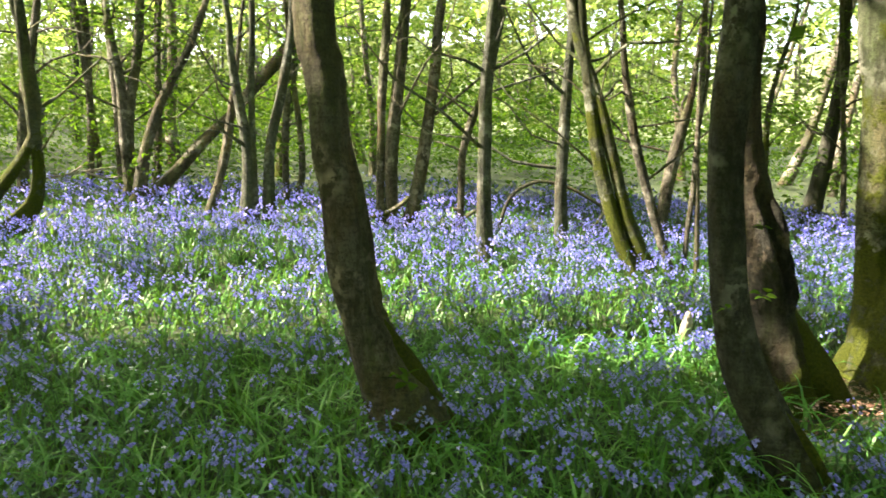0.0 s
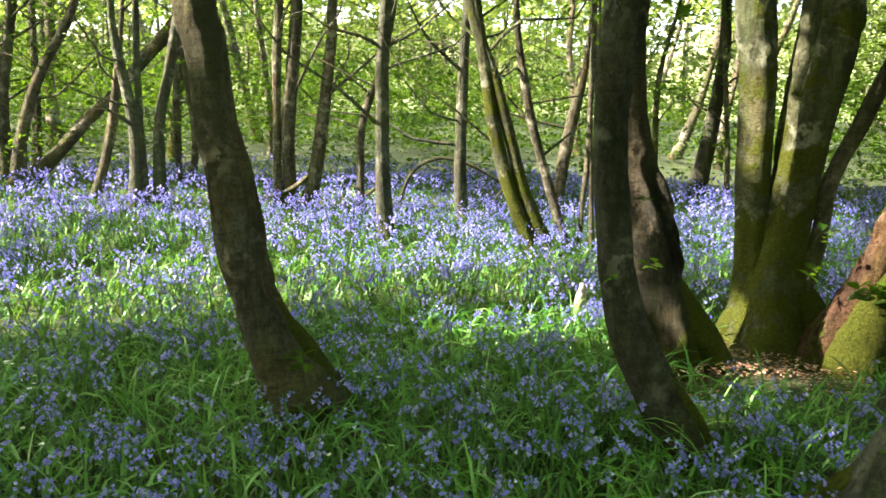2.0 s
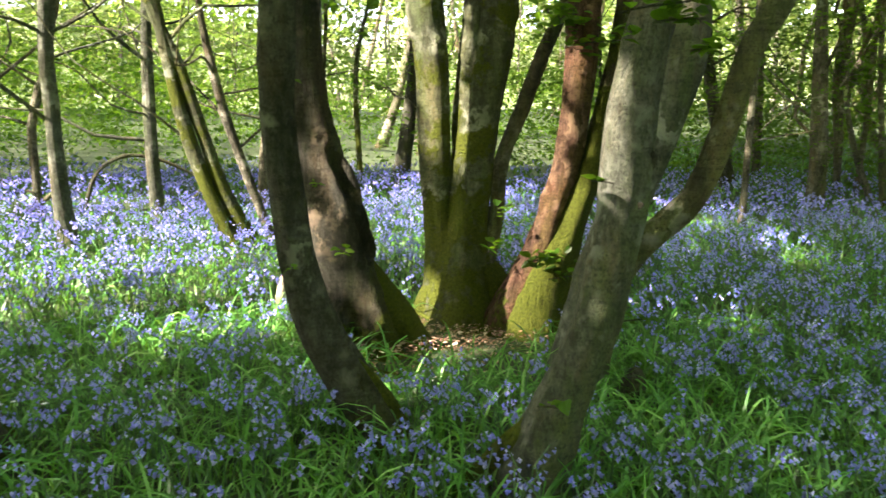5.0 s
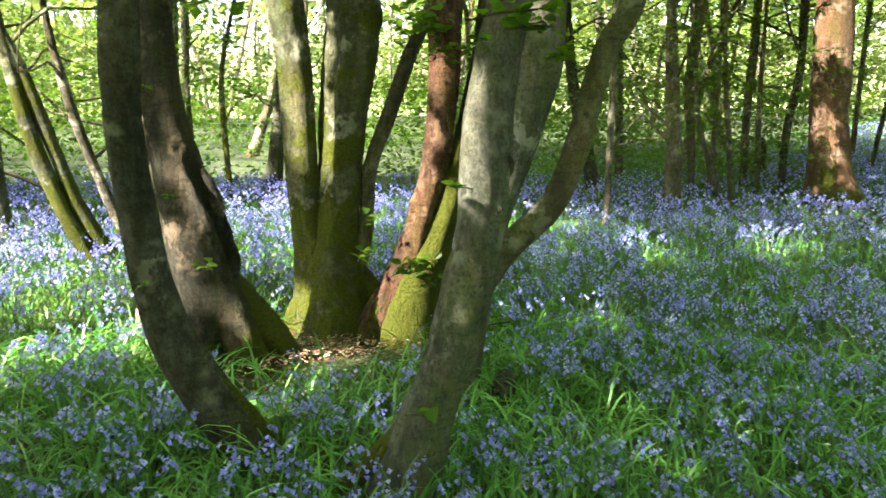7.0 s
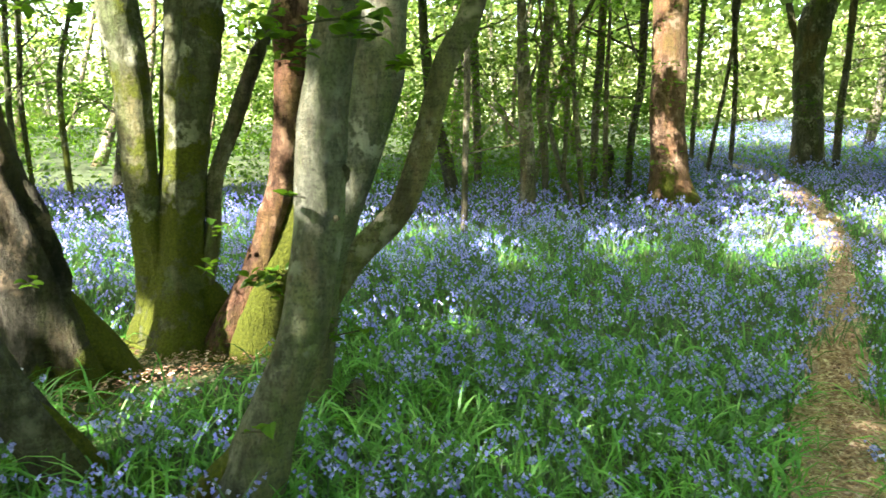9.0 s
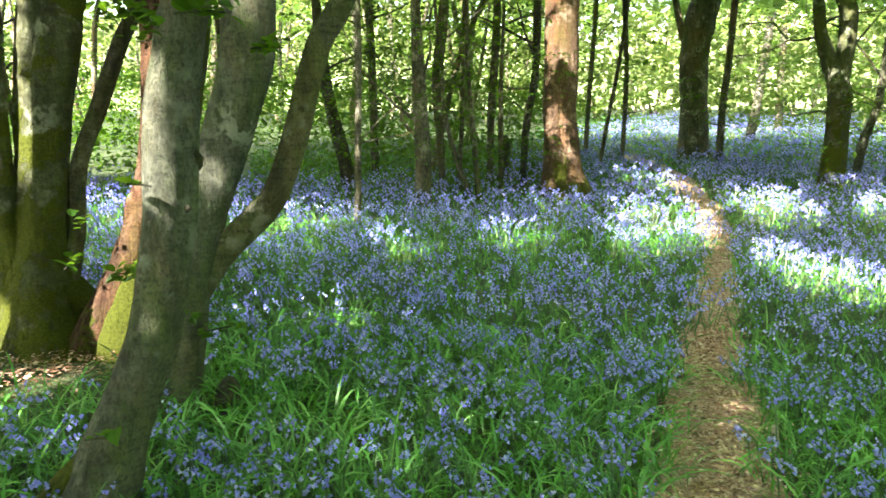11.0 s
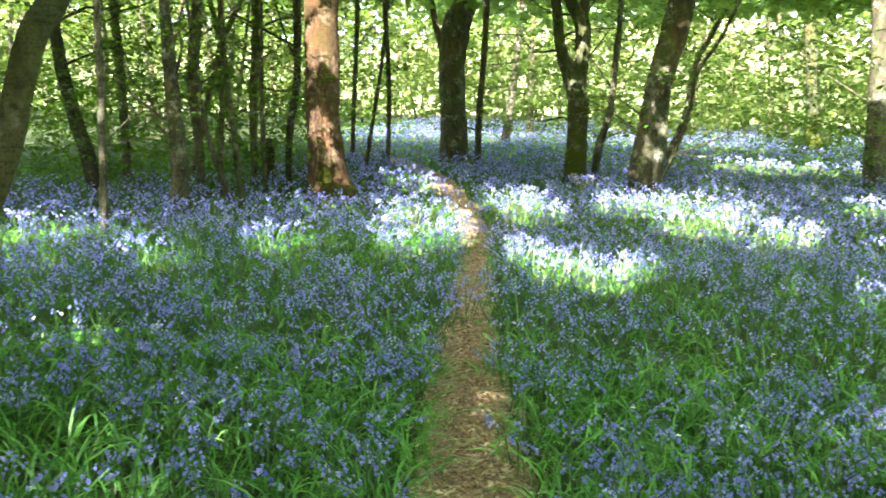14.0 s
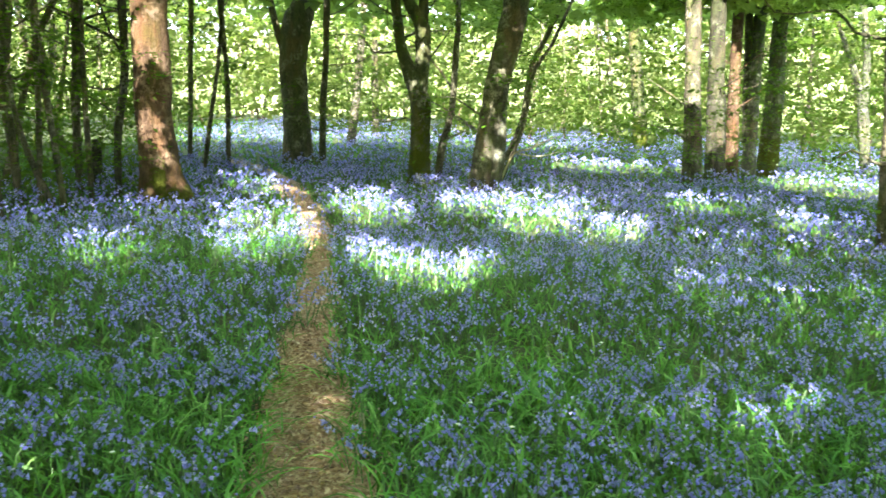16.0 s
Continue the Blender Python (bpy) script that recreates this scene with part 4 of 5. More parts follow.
tree('hornbeam_tree', 'dark upright trunk in a row of trunks', 'dark', 11, 8, 3, [
    [(26.07, -4.84, -0.10, 0.322), (26.09, -4.73, 2.48, 0.269), (26.11, -4.65, 5.12, 0.234)],
])
tree('hornbeam_tree', 'slim pinkish-brown trunk in a row of trunks', 'oak', 11, 8, 3, [
    [(27.02, -5.51, -0.08, 0.231), (27.04, -5.45, 2.52, 0.195), (27.04, -5.43, 5.24, 0.160)],
])
tree('hornbeam_tree', 'thin dark trunk behind a row of trunks', 'dark', 11, 8, 3, [
    [(27.90, -6.17, -0.05, 0.135), (27.93, -6.04, 2.56, 0.133), (27.96, -5.92, 5.36, 0.115)],
])
tree('hornbeam_tree', 'pale lichen-patched leaning trunk in a row of trunks', 'pale', 11, 8, 3, [
    [(27.89, -6.24, -0.12, 0.252), (27.89, -6.24, 1.84, 0.216), (27.89, -6.25, 3.62, 0.197), (27.88, -6.29, 5.35, 0.195)],
])
tree('hornbeam_tree', 'mossy upright trunk at the end of a row', 'moss', 11, 8, 3, [
    [(28.50, -6.99, -0.14, 0.373), (28.49, -7.03, 2.22, 0.317), (28.49, -7.05, 3.84, 0.264), (28.48, -7.08, 5.42, 0.228)],
])
tree('hornbeam_tree', 'crooked pale sunlit sapling', 'pale', 11, 8, 18, [
    [(32.52, -11.5, -0.21, 0.194), (32.59, -11.32, 1.54, 0.214), (32.66, -11.11, 2.8, 0.149), (32.84, -10.6, 4.26, 0.107), (33, -10.15, 5.53, 0.085)],
    [(32.59, -11.3, 1.75, 0.15), (32.62, -11.22, 4.04, 0.148), (32.72, -10.95, 6.09, 0.105)],
])
tree('hornbeam_tree', 'slender grey hornbeam trunk with fresh spring leaves', 'grey', 11, 8, 18, [
    [(12.79, -4.95, -0.28, 0.206), (12.82, -4.89, 0.87, 0.187), (12.84, -4.84, 2.06, 0.176), (12.87, -4.75, 3.23, 0.166)],
])
tree('hornbeam_tree', 'slender grey hornbeam trunk with fresh spring leaves', 'grey', 11, 8, 18, [
    [(21.26, 9.04, 0.33, 0.072), (21.27, 9, 2.45, 0.071), (21.23, 9.11, 4.73, 0.07)],
])
tree('hornbeam_tree', 'slender grey hornbeam trunk with fresh spring leaves', 'grey', 11, 8, 18, [
    [(22.24, 10.67, 0.41, 0.077), (22.28, 10.59, 2.5, 0.076), (22.33, 10.49, 4.93, 0.074)],
])
tree('hornbeam_tree', 'slender grey hornbeam trunk with fresh spring leaves', 'grey', 11, 8, 18, [
    [(23.47, 7.03, 0.27, 0.104), (23.48, 7, 1.71, 0.103), (23.52, 6.89, 3.38, 0.101), (23.53, 6.84, 5.01, 0.1)],
])
tree('hornbeam_tree', 'slender grey hornbeam trunk with fresh spring leaves', 'grey', 11, 8, 18, [
    [(34.83, 9.31, 0.53, 0.204), (34.89, 9.07, 2.34, 0.177), (34.96, 8.85, 4.8, 0.175), (35, 8.7, 6.73, 0.149)],
])
tree('hornbeam_tree', 'slender grey hornbeam trunk with fresh spring leaves', 'grey', 11, 8, 18, [
    [(42.51, 10.06, 0.71, 0.217), (42.51, 10.09, 3.44, 0.184), (42.51, 10.06, 6.41, 0.152)],
])
tree('sapling', 'thin woodland sapling with fresh green leaves', 'grey', 6.5, 8, 14, [
    [(18.44, 8.39, 0.26, 0.056), (18.51, 8.24, 1.37, 0.056), (18.61, 8.03, 2.73, 0.048), (18.68, 7.88, 4.33, 0.048)],
])



tree('hazel_shrub', 'many-stemmed open shrub with pale young leaves', 'grey', 5.5, 6, 16, [
    [(46.3, -14.0, 0.0, 0.07), (46.2, -13.5, 1.4, 0.05), (46.1, -12.6, 3.4, 0.04)],
    [(46.3, -14.1, 0.0, 0.07), (46.4, -14.0, 1.6, 0.05), (46.3, -13.6, 3.8, 0.04)],
    [(46.4, -14.2, 0.0, 0.07), (46.5, -14.6, 1.5, 0.05), (46.4, -15.3, 3.6, 0.04)],
    [(46.2, -14.2, 0.0, 0.06), (46.1, -15.2, 1.2, 0.05), (46.2, -16.6, 2.8, 0.04)],
    [(46.3, -13.9, 0.0, 0.06), (46.4, -12.9, 1.1, 0.05), (46.2, -11.6, 2.6, 0.04)],
])
tree('sapling', 'thin curved grey sapling beside a leaning trunk', 'grey', 6.5, 8, 6, [
    [(19.18, 1.29, 0.1, 0.06), (19.2, 0.92, 0.97, 0.05), (19.21, 0.71, 1.68, 0.045), (19.22, 0.59, 2.58, 0.042), (19.24, 0.17, 3.27, 0.04), (19.27, -0.23, 4.2, 0.036)],
])


def woodland_fill():
    """Trees out of the walk's way: behind the camera and on the sun's side, that close the wood."""
    rng = np.random.default_rng(77)
    placed = [(b[0], b[1]) for _, b, *_ in TREES]
    tries = 0
    while tries < 4000 and len(placed) < 62 + 60:
        tries += 1
        a, r = rng.uniform(0, 6.283), rng.uniform(5, 34)
        x, y = r * math.cos(a), r * math.sin(a)
        az = math.degrees(math.atan2(x, y))
        if -36 < az < 122 and r < 17 or 56 < az < 122:
            continue
        if min(math.hypot(x - px, y - py) for px, py in placed) < (2.2 if r < 20 else 1.6) or path_distance(np.array([x]), np.array([y]))[0] < 0.8:
            continue
        placed.append((x, y))
        z, rad = float(terrain(x, y)), rng.uniform(0.05, 0.17)
        lx, ly = rng.normal(0, 0.10, 2)
        pts = [(x + lx * u + rng.normal(0, 0.04), y + ly * u + rng.normal(0, 0.04), z + u, rad * (1.25 if u == 0 else 1 - 0.05 * u)) for u in (0, 0.9, 2.0, 3.4)]
        if 10 < az < 38 and r < 32:
            continue
        tree("sapling" if rad < 0.08 else "hornbeam_tree", "thin woodland sapling with fresh green leaves" if rad < 0.08 else "slender grey hornbeam trunk with fresh spring leaves",
             ("grey", "pale", "moss", "dark")[len(placed) % 4], 7 if rad < 0.08 else 12, 8, 14, [pts])


woodland_fill()


# ---- crowns: leaves low on each tree and an added shade canopy overhead ----
def crowns():
    rng = np.random.default_rng(21)
    bases = np.array([b for _, b, *_ in TREES])
    per = [[] for _ in TREES]
    high = [0] * len(TREES)
    # canopy over the clearing and beyond, added above the view to shape sun and shade
    n = 110000
    c = np.stack([rng.uniform(-34, 40, n), rng.uniform(-26, 40, n), rng.uniform(5.0, 11.5, n)], 1)
    ground_spot = c[:, :2] - TO_SUN[:2] * (c[:, 2:] / TO_SUN[2])
    over = np.hypot((ground_spot[:, 0] - 7) / 16, (ground_spot[:, 1] - 3) / 11.5)
    wide = np.hypot((ground_spot[:, 0] - 15) / 24, (ground_spot[:, 1] - 1) / 17)
    pick = rng.random(n)
    clump = 0.6 + 0.8 * lattice(c * 0.62 + 9)
    thick_shade = np.hypot((ground_spot[:, 0] - 13) / 6.0, (ground_spot[:, 1] - 10.3) / 3.6) < 1
    thick_shade |= np.hypot((ground_spot[:, 0] - 21.5) / 5.5, (ground_spot[:, 1] - 7.5) / 4.5) < 1
    row = (np.abs(ground_spot[:, 0] - 28.5) < 7.5) & (np.abs(ground_spot[:, 1] + 5.0) < 3.5)
    behind = (c[:, 1] < -2) | (c[:, 0] > 6) & (c[:, 1] < 0) & (c[:, 0] < 16)
    d = c[(over >= 1) & (pick < np.where(row | thick_shade, 1.0, np.where(wide < 1, 0.26 * clump, np.where(behind, 0.04, 0.02))))]
    close = np.hypot((ground_spot[:, 0] - 3.2) / 6.3, (ground_spot[:, 1] - 1.4) / 4.4) < 1
    c = c[(over < 1) & (pick < np.where(close | thick_shade, 0.88, np.where(ground_spot[:, 1] > 8.4 - 0.25 * ground_spot[:, 0], 0.15, 0.44) * clump))]
    near = np.argmin(((c[:, None, :2] - bases[None, :, :2]) ** 2).sum(-1), 1)
    for k in range(len(TREES)):
        mine = c[near == k]
        if len(mine):
            per[k].append(sprays(rng, mine, 0.38, 13, 0.25, 0.4, face=TO_SUN))
    near = np.argmin(((d[:, None, :2] - bases[None, :, :2]) ** 2).sum(-1), 1)
    for k in range(len(TREES)):
        mine = d[near == k]
        if len(mine):
            per[k].append(sprays(rng, mine, 0.65, 12, 0.40, 0.4, face=TO_SUN))
    # leaves that show, on the stems and shoots of each tree
    for k, (root, base, leaves, tips, stems, top, extra) in enumerate(TREES):
        r = math.hypot(base[0], base[1])
        high[k] = sum(len(f) for _, f in per[k])
        if leaves and r > 7.5:
            m = int(leaves * 0.9)
            s = np.array(stems[rng.integers(len(stems))])
            at = s[rng.integers(0, len(s), m), :3]
            spot = at + np.stack([rng.normal(0, 0.8, m), rng.normal(0, 0.8, m), rng.uniform(0.0, 2.6, m)], 1)
            spot[:, 2] = np.maximum(spot[:, 2], base[2] + rng.uniform(0.9, 3.0, m))
            if len(spot):
                per[k].append(sprays(rng, spot, rng.uniform(0.35, 0.75, len(spot)), 20, 0.06 + 0.0028 * r))
        if extra:
            spot = np.array(extra)
            per[k].append(sprays(rng, spot, rng.uniform(0.3, 0.55, len(spot)), 16, 0.055 + 0.0024 * r, 0.4, 0.05))
        if len(tips):
            per[k].append(sprays(rng, np.repeat(tips, 3, 0) + rng.normal(0, 0.5, (len(tips) * 3, 3)), 0.8, 14, 0.3, 0.5))
        if per[k]:
            v, f = merged(per[k])
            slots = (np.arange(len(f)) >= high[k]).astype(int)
            part("crown", mesh_of("crown", v - base, f, [SHADE_CANOPY, LEAF], slots), root, "fresh yellow-green spring leaves with an added shade canopy overhead")


crowns()


def thicket():
    """Leafy undergrowth and far woods, past counting."""
    rng = np.random.default_rng(31)
    for name, label, n, r0, r1, z1, reach, count, size, leaf, flat, thick in (
            ("undergrowth_foliage", "layered sprays of bright green spring leaves among the trunks", 5400, 11.8, 26, 5.4, (0.5, 1.2), 38, (0.07, 0.095), LEAF, 0.32, 0.04),
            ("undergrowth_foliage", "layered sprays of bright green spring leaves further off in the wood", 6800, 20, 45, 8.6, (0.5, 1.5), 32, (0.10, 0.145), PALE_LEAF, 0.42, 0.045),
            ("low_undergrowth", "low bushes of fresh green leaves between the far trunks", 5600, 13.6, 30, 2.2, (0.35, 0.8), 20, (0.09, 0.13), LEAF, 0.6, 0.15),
            ("far_woods_foliage", "foliage of the far woods, light green paled with painted haze", 11000, 42, 80, 15, (1.0, 2.6), 20, (0.46, 0.68), HAZED_LEAF, 0.8, 0.16)):
        a = np.radians(rng.uniform(-42, 128, n))
        r = np.sqrt(rng.uniform(r0 ** 2, r1 ** 2, n))
        x, y = r * np.sin(a), r * np.cos(a)
        z0 = 0.1 if name == "low_undergrowth" else 0.6
        z = terrain(x, y) + z0 + (z1 - z0) * rng.random(n) ** (1.2 if name == "low_undergrowth" else 0.9)
        keep = (noise_field(x * 0.33, y * 0.33, z * 0.8) + rng.normal(0, 0.14, n) > (0.0 if r1 < 40 else -0.12)) | (name == "low_undergrowth")
        az = np.degrees(a)
        thin = np.where((az > 17) & (az < 34), 0.34, np.where((az > 70) & (az < 106), 0.72, 1.0)) if r1 < 50 and name != "low_undergrowth" else np.where((az > 17) & (az < 34) & (r1 > 50), 0.5, 1.0)
        keep &= (rng.random(n) < thin) & ((path_distance(x, y) > 1.7) | (r > 26) | (z > 4.5))
        c = np.stack([x, y, z], 1)[keep]
        if name == "low_undergrowth":
            open_glade = np.degrees(np.arctan2(c[:, 0], c[:, 1])) > 62
            c[open_glade] *= [1.9, 1.9, 1.0]
            c[:, 2] = np.where(open_glade, terrain(c[:, 0], c[:, 1]) + 0.2 + 3.4 * rng.random(len(c)) ** 1.3, c[:, 2])
        R = rng.uniform(*reach, len(c))
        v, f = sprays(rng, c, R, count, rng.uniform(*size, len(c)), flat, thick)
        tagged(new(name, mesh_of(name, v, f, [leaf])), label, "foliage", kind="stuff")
    # the wood behind the walk
    n = 2600
    a, r = np.radians(rng.uniform(128, 318, n)), np.sqrt(rng.uniform(11 ** 2, 32 ** 2, n))
    x, y = r * np.sin(a), r * np.cos(a)
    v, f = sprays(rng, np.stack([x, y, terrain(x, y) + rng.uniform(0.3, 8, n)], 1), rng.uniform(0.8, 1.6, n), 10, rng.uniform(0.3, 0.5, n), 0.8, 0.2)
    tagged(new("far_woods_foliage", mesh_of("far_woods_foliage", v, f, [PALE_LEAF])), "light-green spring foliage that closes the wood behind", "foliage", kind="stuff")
    # far stems
    pieces = []
    for k in range(330):
        a, r = math.radians(rng.uniform(-44, 130)), math.sqrt(rng.uniform(17 ** 2, 75 ** 2))
        x, y = r * math.sin(a), r * math.cos(a)
        if path_distance(np.array([x]), np.array([y]))[0] < 1.2 or (math.degrees(a) > 58 and r < 42):
            continue
        z, rad = float(terrain(x, y)), rng.uniform(0.035, 0.15)
        lx, ly = rng.normal(0, 0.16, 2)
        pts = [(x + lx * u + rng.normal(0, 0.09), y + ly * u + rng.normal(0, 0.09), z + u, rad * (1.3 if u < 0 else 1 - 0.05 * u)) for u in (-0.1, 1.2, 2.8, 5.0, 8.0)]
        pieces.append(tube(smooth_curve(pts, 0.8), 6, rng))
    v, f = merged(pieces)
    tagged(new("far_woods_stems", mesh_of("far_woods_stems", v, f, [BARKS["grey"]], smooth=True)), "many thin grey stems of the far woods", "far trees", kind="stuff")


def noise_field(x, y, z):
    return (np.sin(1.7 * x + 0.6 * z + 1.1) + np.sin(2.3 * y - 0.8 * z + 4) + np.sin(1.1 * (x + y) + 1.9 * z) + np.sin(3.7 * x - 2.9 * y + 2.2)) / 4


thicket()


def distance():
    """The edge of the wood far off, all round, with haze put into its colour."""
    m, nt, p, out = nodes_of("painted_haze_wood")
    co = nt.nodes.new("ShaderNodeTexCoord").outputs["Object"]
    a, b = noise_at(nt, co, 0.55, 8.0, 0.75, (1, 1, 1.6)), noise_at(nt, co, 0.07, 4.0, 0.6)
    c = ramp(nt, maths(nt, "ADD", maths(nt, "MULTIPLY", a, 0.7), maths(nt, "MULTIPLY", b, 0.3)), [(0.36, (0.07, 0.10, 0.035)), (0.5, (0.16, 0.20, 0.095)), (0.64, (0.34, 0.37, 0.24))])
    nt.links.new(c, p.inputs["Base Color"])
    p.inputs["Roughness"].default_value = 1.0
    p.inputs["Specular IOR Level"].default_value = 0.0
    n, rows = 220, 5
    ang = np.arange(n) / n * 2 * np.pi
    top = 15 + 2.5 * np.sin(9 * ang) + 1.6 * np.sin(23 * ang + 1) + 1.1 * np.sin(61 * ang + 2)
    v = np.concatenate([np.stack([(98 + 6 * k) * np.cos(ang), (98 + 6 * k) * np.sin(ang), -3 + (top + 3) * k / (rows - 1)], 1) for k in range(rows)])
    i, j = np.meshgrid(np.arange(rows - 1), np.arange(n), indexing="ij")
    f = np.stack([i * n + j, i * n + (j + 1) % n, (i + 1) * n + (j + 1) % n, (i + 1) * n + j], -1).reshape(-1, 4)
    tagged(new("backdrop", mesh_of("backdrop", v, f, [m], smooth=True)), "pale green edge of the far wood with painted haze", "backdrop", kind="structure")


distance()


# ---- bluebells ----
def scatter(rng, r0, r1, density, a0=-40, a1=124, further=1.0):
    """Places on the ground in a ring, off the path and the tree feet."""
    n = int(0.5 * math.radians(a1 - a0) * (r1 ** 2 - r0 ** 2) * density)
    a = np.radians(rng.uniform(a0, a1, n))
    r = np.sqrt(rng.uniform(r0 ** 2, r1 ** 2, n))
    x, y = 0.4 + r * np.sin(a), r * np.cos(a)
    ok = path_distance(x, y) > rng.uniform(-0.09, 0.05, n) + 0.11 * noise_field(x * 3.1, y * 3.1, 0 * x)
    az = np.degrees(a)
    edge = np.interp(az, [-40, -10, 12, 25, 38, 48, 58, 62, 70, 124], [16, 15.5, 15, 14.5, 14.5, 14.5, 16.5, 30, 60, 60]) * rng.uniform(0.9, 1.08, n)
    ok &= r < edge * np.where(az > 40, further, 1.0)
    ok &= np.hypot(x - 2.45, y - 4.25) > rng.uniform(0.55, 0.78, n)
    ok &= np.hypot(x - 1.75, y - 3.75) > rng.uniform(0.0, 0.35, n)
    for _, b, _, _, stems, _, _ in TREES:
        if math.hypot(b[0], b[1]) < r1 + 1:
            for s in stems:
                ok &= np.hypot(x - s[0][0], y - s[0][1]) > s[0][3] * 1.05
    return x[ok], y[ok], terrain(x[ok], y[ok])


def blades(rng, x, y, z, length, width, segs):
    """Strap leaves that rise and arch over."""
    n = len(x)
    az = rng.random(n) * 6.283
    L = length * rng.uniform(0.6, 1.25, n)
    W = width * rng.uniform(0.7, 1.3, n)
    e0 = rng.uniform(0.75, 1.45, n)
    bend = rng.uniform(1.3, 3.3, n)
    h = np.stack([np.cos(az), np.sin(az)], 1)
    roll = rng.normal(0, 0.4, n)[:, None]
    s = np.stack([-np.sin(az), np.cos(az), np.zeros(n)], 1) * np.cos(roll) + np.array([0, 0, 1.0]) * np.sin(roll)
    pos = np.stack([x, y, z - 0.01], 1)
    rows = []
    for k in range(segs + 1):
        u = k / segs
        w = W * (0.75 + 0.5 * u - 1.2 * u * u) if k < segs else W * 0.03
        rows.append(np.stack([pos - s * w[:, None] / 2, pos + s * w[:, None] / 2], 1))
        e = e0 - bend * u ** 1.25
        pos = pos + np.concatenate([h * np.cos(e)[:, None], np.sin(e)[:, None]], 1) * (L / segs)[:, None]
        pos[:, 2] = np.maximum(pos[:, 2], z + 0.015)
    v = np.stack(rows, 1).reshape(-1, 3)
    m = 2 * (segs + 1)
    q = np.array([[2 * k, 2 * k + 1, 2 * k + 3, 2 * k + 2] for k in range(segs)])
    f = (np.arange(n)[:, None, None] * m + q[None]).reshape(-1, 4)
    return v, np.concatenate([f[:, [0, 1, 2]], f[:, [0, 2, 3]]])


def bluebells(rng, x, y, z, bells, bell_size, sides, rings, height=0.33):
    """Nodding one-sided spikes of bells. Returns bells and stems."""
    n = len(x)
    az = rng.random(n) * 6.283
    H = height * rng.uniform(0.72, 1.2, n)
    h = np.stack([np.cos(az), np.sin(az), np.zeros(n)], 1)
    lean = rng.uniform(0.05, 0.22, n)
    base = np.stack([x, y, z], 1)

    def along(u):
        return base + h * (H * (lean * u + 1.0 * np.clip(u - 0.62, 0, 1) ** 1.5))[:, None] + np.array([0, 0, 1.0]) * (H * (u - 0.30 * np.clip(u - 0.7, 0, 1) ** 1.4))[:, None]

    # stems: three-sided
    us = (0, 0.35, 0.65, 0.85, 1.0) if sides > 4 else (0, 0.7, 1.0) if sides > 3 else (0.1, 0.9)
    tri = np.array([[1, 0, 0], [-0.5, 0.87, 0], [-0.5, -0.87, 0]]) * (0.0032 if sides > 4 else 0.004)
    sv = np.stack([along(u)[:, None] + tri for u in us], 1).reshape(-1, 3)
    m = 3 * len(us)
    q = np.array([[3 * k + j, 3 * k + (j + 1) % 3, 3 * k + 3 + (j + 1) % 3, 3 * k + 3 + j] for k in range(len(us) - 1) for j in range(3)])
    sf = (np.arange(n)[:, None, None] * m + q[None]).reshape(-1, 4)
    sf = np.concatenate([sf[:, [0, 1, 2]], sf[:, [0, 2, 3]]])
    # bells
    ang = np.arange(sides) / sides * 6.283
    prof = {1: [(0.28, 0.0), (1.0, 1.0)], 2: [(0.42, 0.0), (0.62, 0.55), (1.22, 1.0)], 3: [(0.3, 0.0), (0.60, 0.25), (0.62, 0.75), (1.15, 1.0)]}[rings]
    vs, fs, off = [], [], 0
    for b in range(bells):
        u = 0.77 + 0.23 * (b + 0.5) / bells + rng.uniform(-0.02, 0.02, n)
        on = rng.random(n) < 0.9
        size = bell_size * rng.uniform(0.8, 1.15, n) * (1.1 - 0.35 * (b / bells))
        side = np.where(b % 2 == 0, 1, -1) * rng.uniform(0.1, 1.1, n)
        s = np.stack([-h[:, 1], h[:, 0], np.zeros(n)], 1)
        out = h * np.cos(side)[:, None] + s * np.sin(side)[:, None]
        d = out * rng.uniform(0.35, 1.0, n)[:, None] + np.array([0, 0, 1.0]) * rng.uniform(-0.9, -0.25, n)[:, None]
        d /= np.linalg.norm(d, axis=1)[:, None]
        at = base + h * (H * (lean * u + 1.0 * np.clip(u - 0.62, 0, 1) ** 1.5))[:, None] + np.array([0, 0, 1.0]) * (H * (u - 0.30 * np.clip(u - 0.7, 0, 1) ** 1.4))[:, None]
        at = at + out * (size * 0.4 + rng.uniform(0.006, 0.024, n))[:, None]
        e1 = np.cross(d, [0.31, 0.72, 0.62])
        e1 /= np.linalg.norm(e1, axis=1)[:, None]
        e2 = np.cross(d, e1)
        ring = []
        for rad, dep in prof:
            zig = 1.0 if not (rings > 1 and dep == 1.0) else 1.12
            ring.append(at[:, None] + d[:, None] * (size * dep)[:, None, None] + (size * rad * 0.46 * zig)[:, None, None] * (np.cos(ang)[None, :, None] * e1[:, None] + np.sin(ang)[None, :, None] * e2[:, None]))
        v = np.stack(ring, 1)[on]
        k = len(v)
        m = sides * len(prof)
        q = np.array([[r * sides + j, r * sides + (j + 1) % sides, (r + 1) * sides + (j + 1) % sides, (r + 1) * sides + j] for r in range(len(prof) - 1) for j in range(sides)])
        f = (np.arange(k)[:, None, None] * m + q[None]).reshape(-1, 4) + off
        vs.append(v.reshape(-1, 3))
        fs.append(np.concatenate([f[:, [0, 1, 2]], f[:, [0, 2, 3]]]))
        off += k * m
    return (np.concatenate(vs), np.concatenate(fs)), (sv, sf)


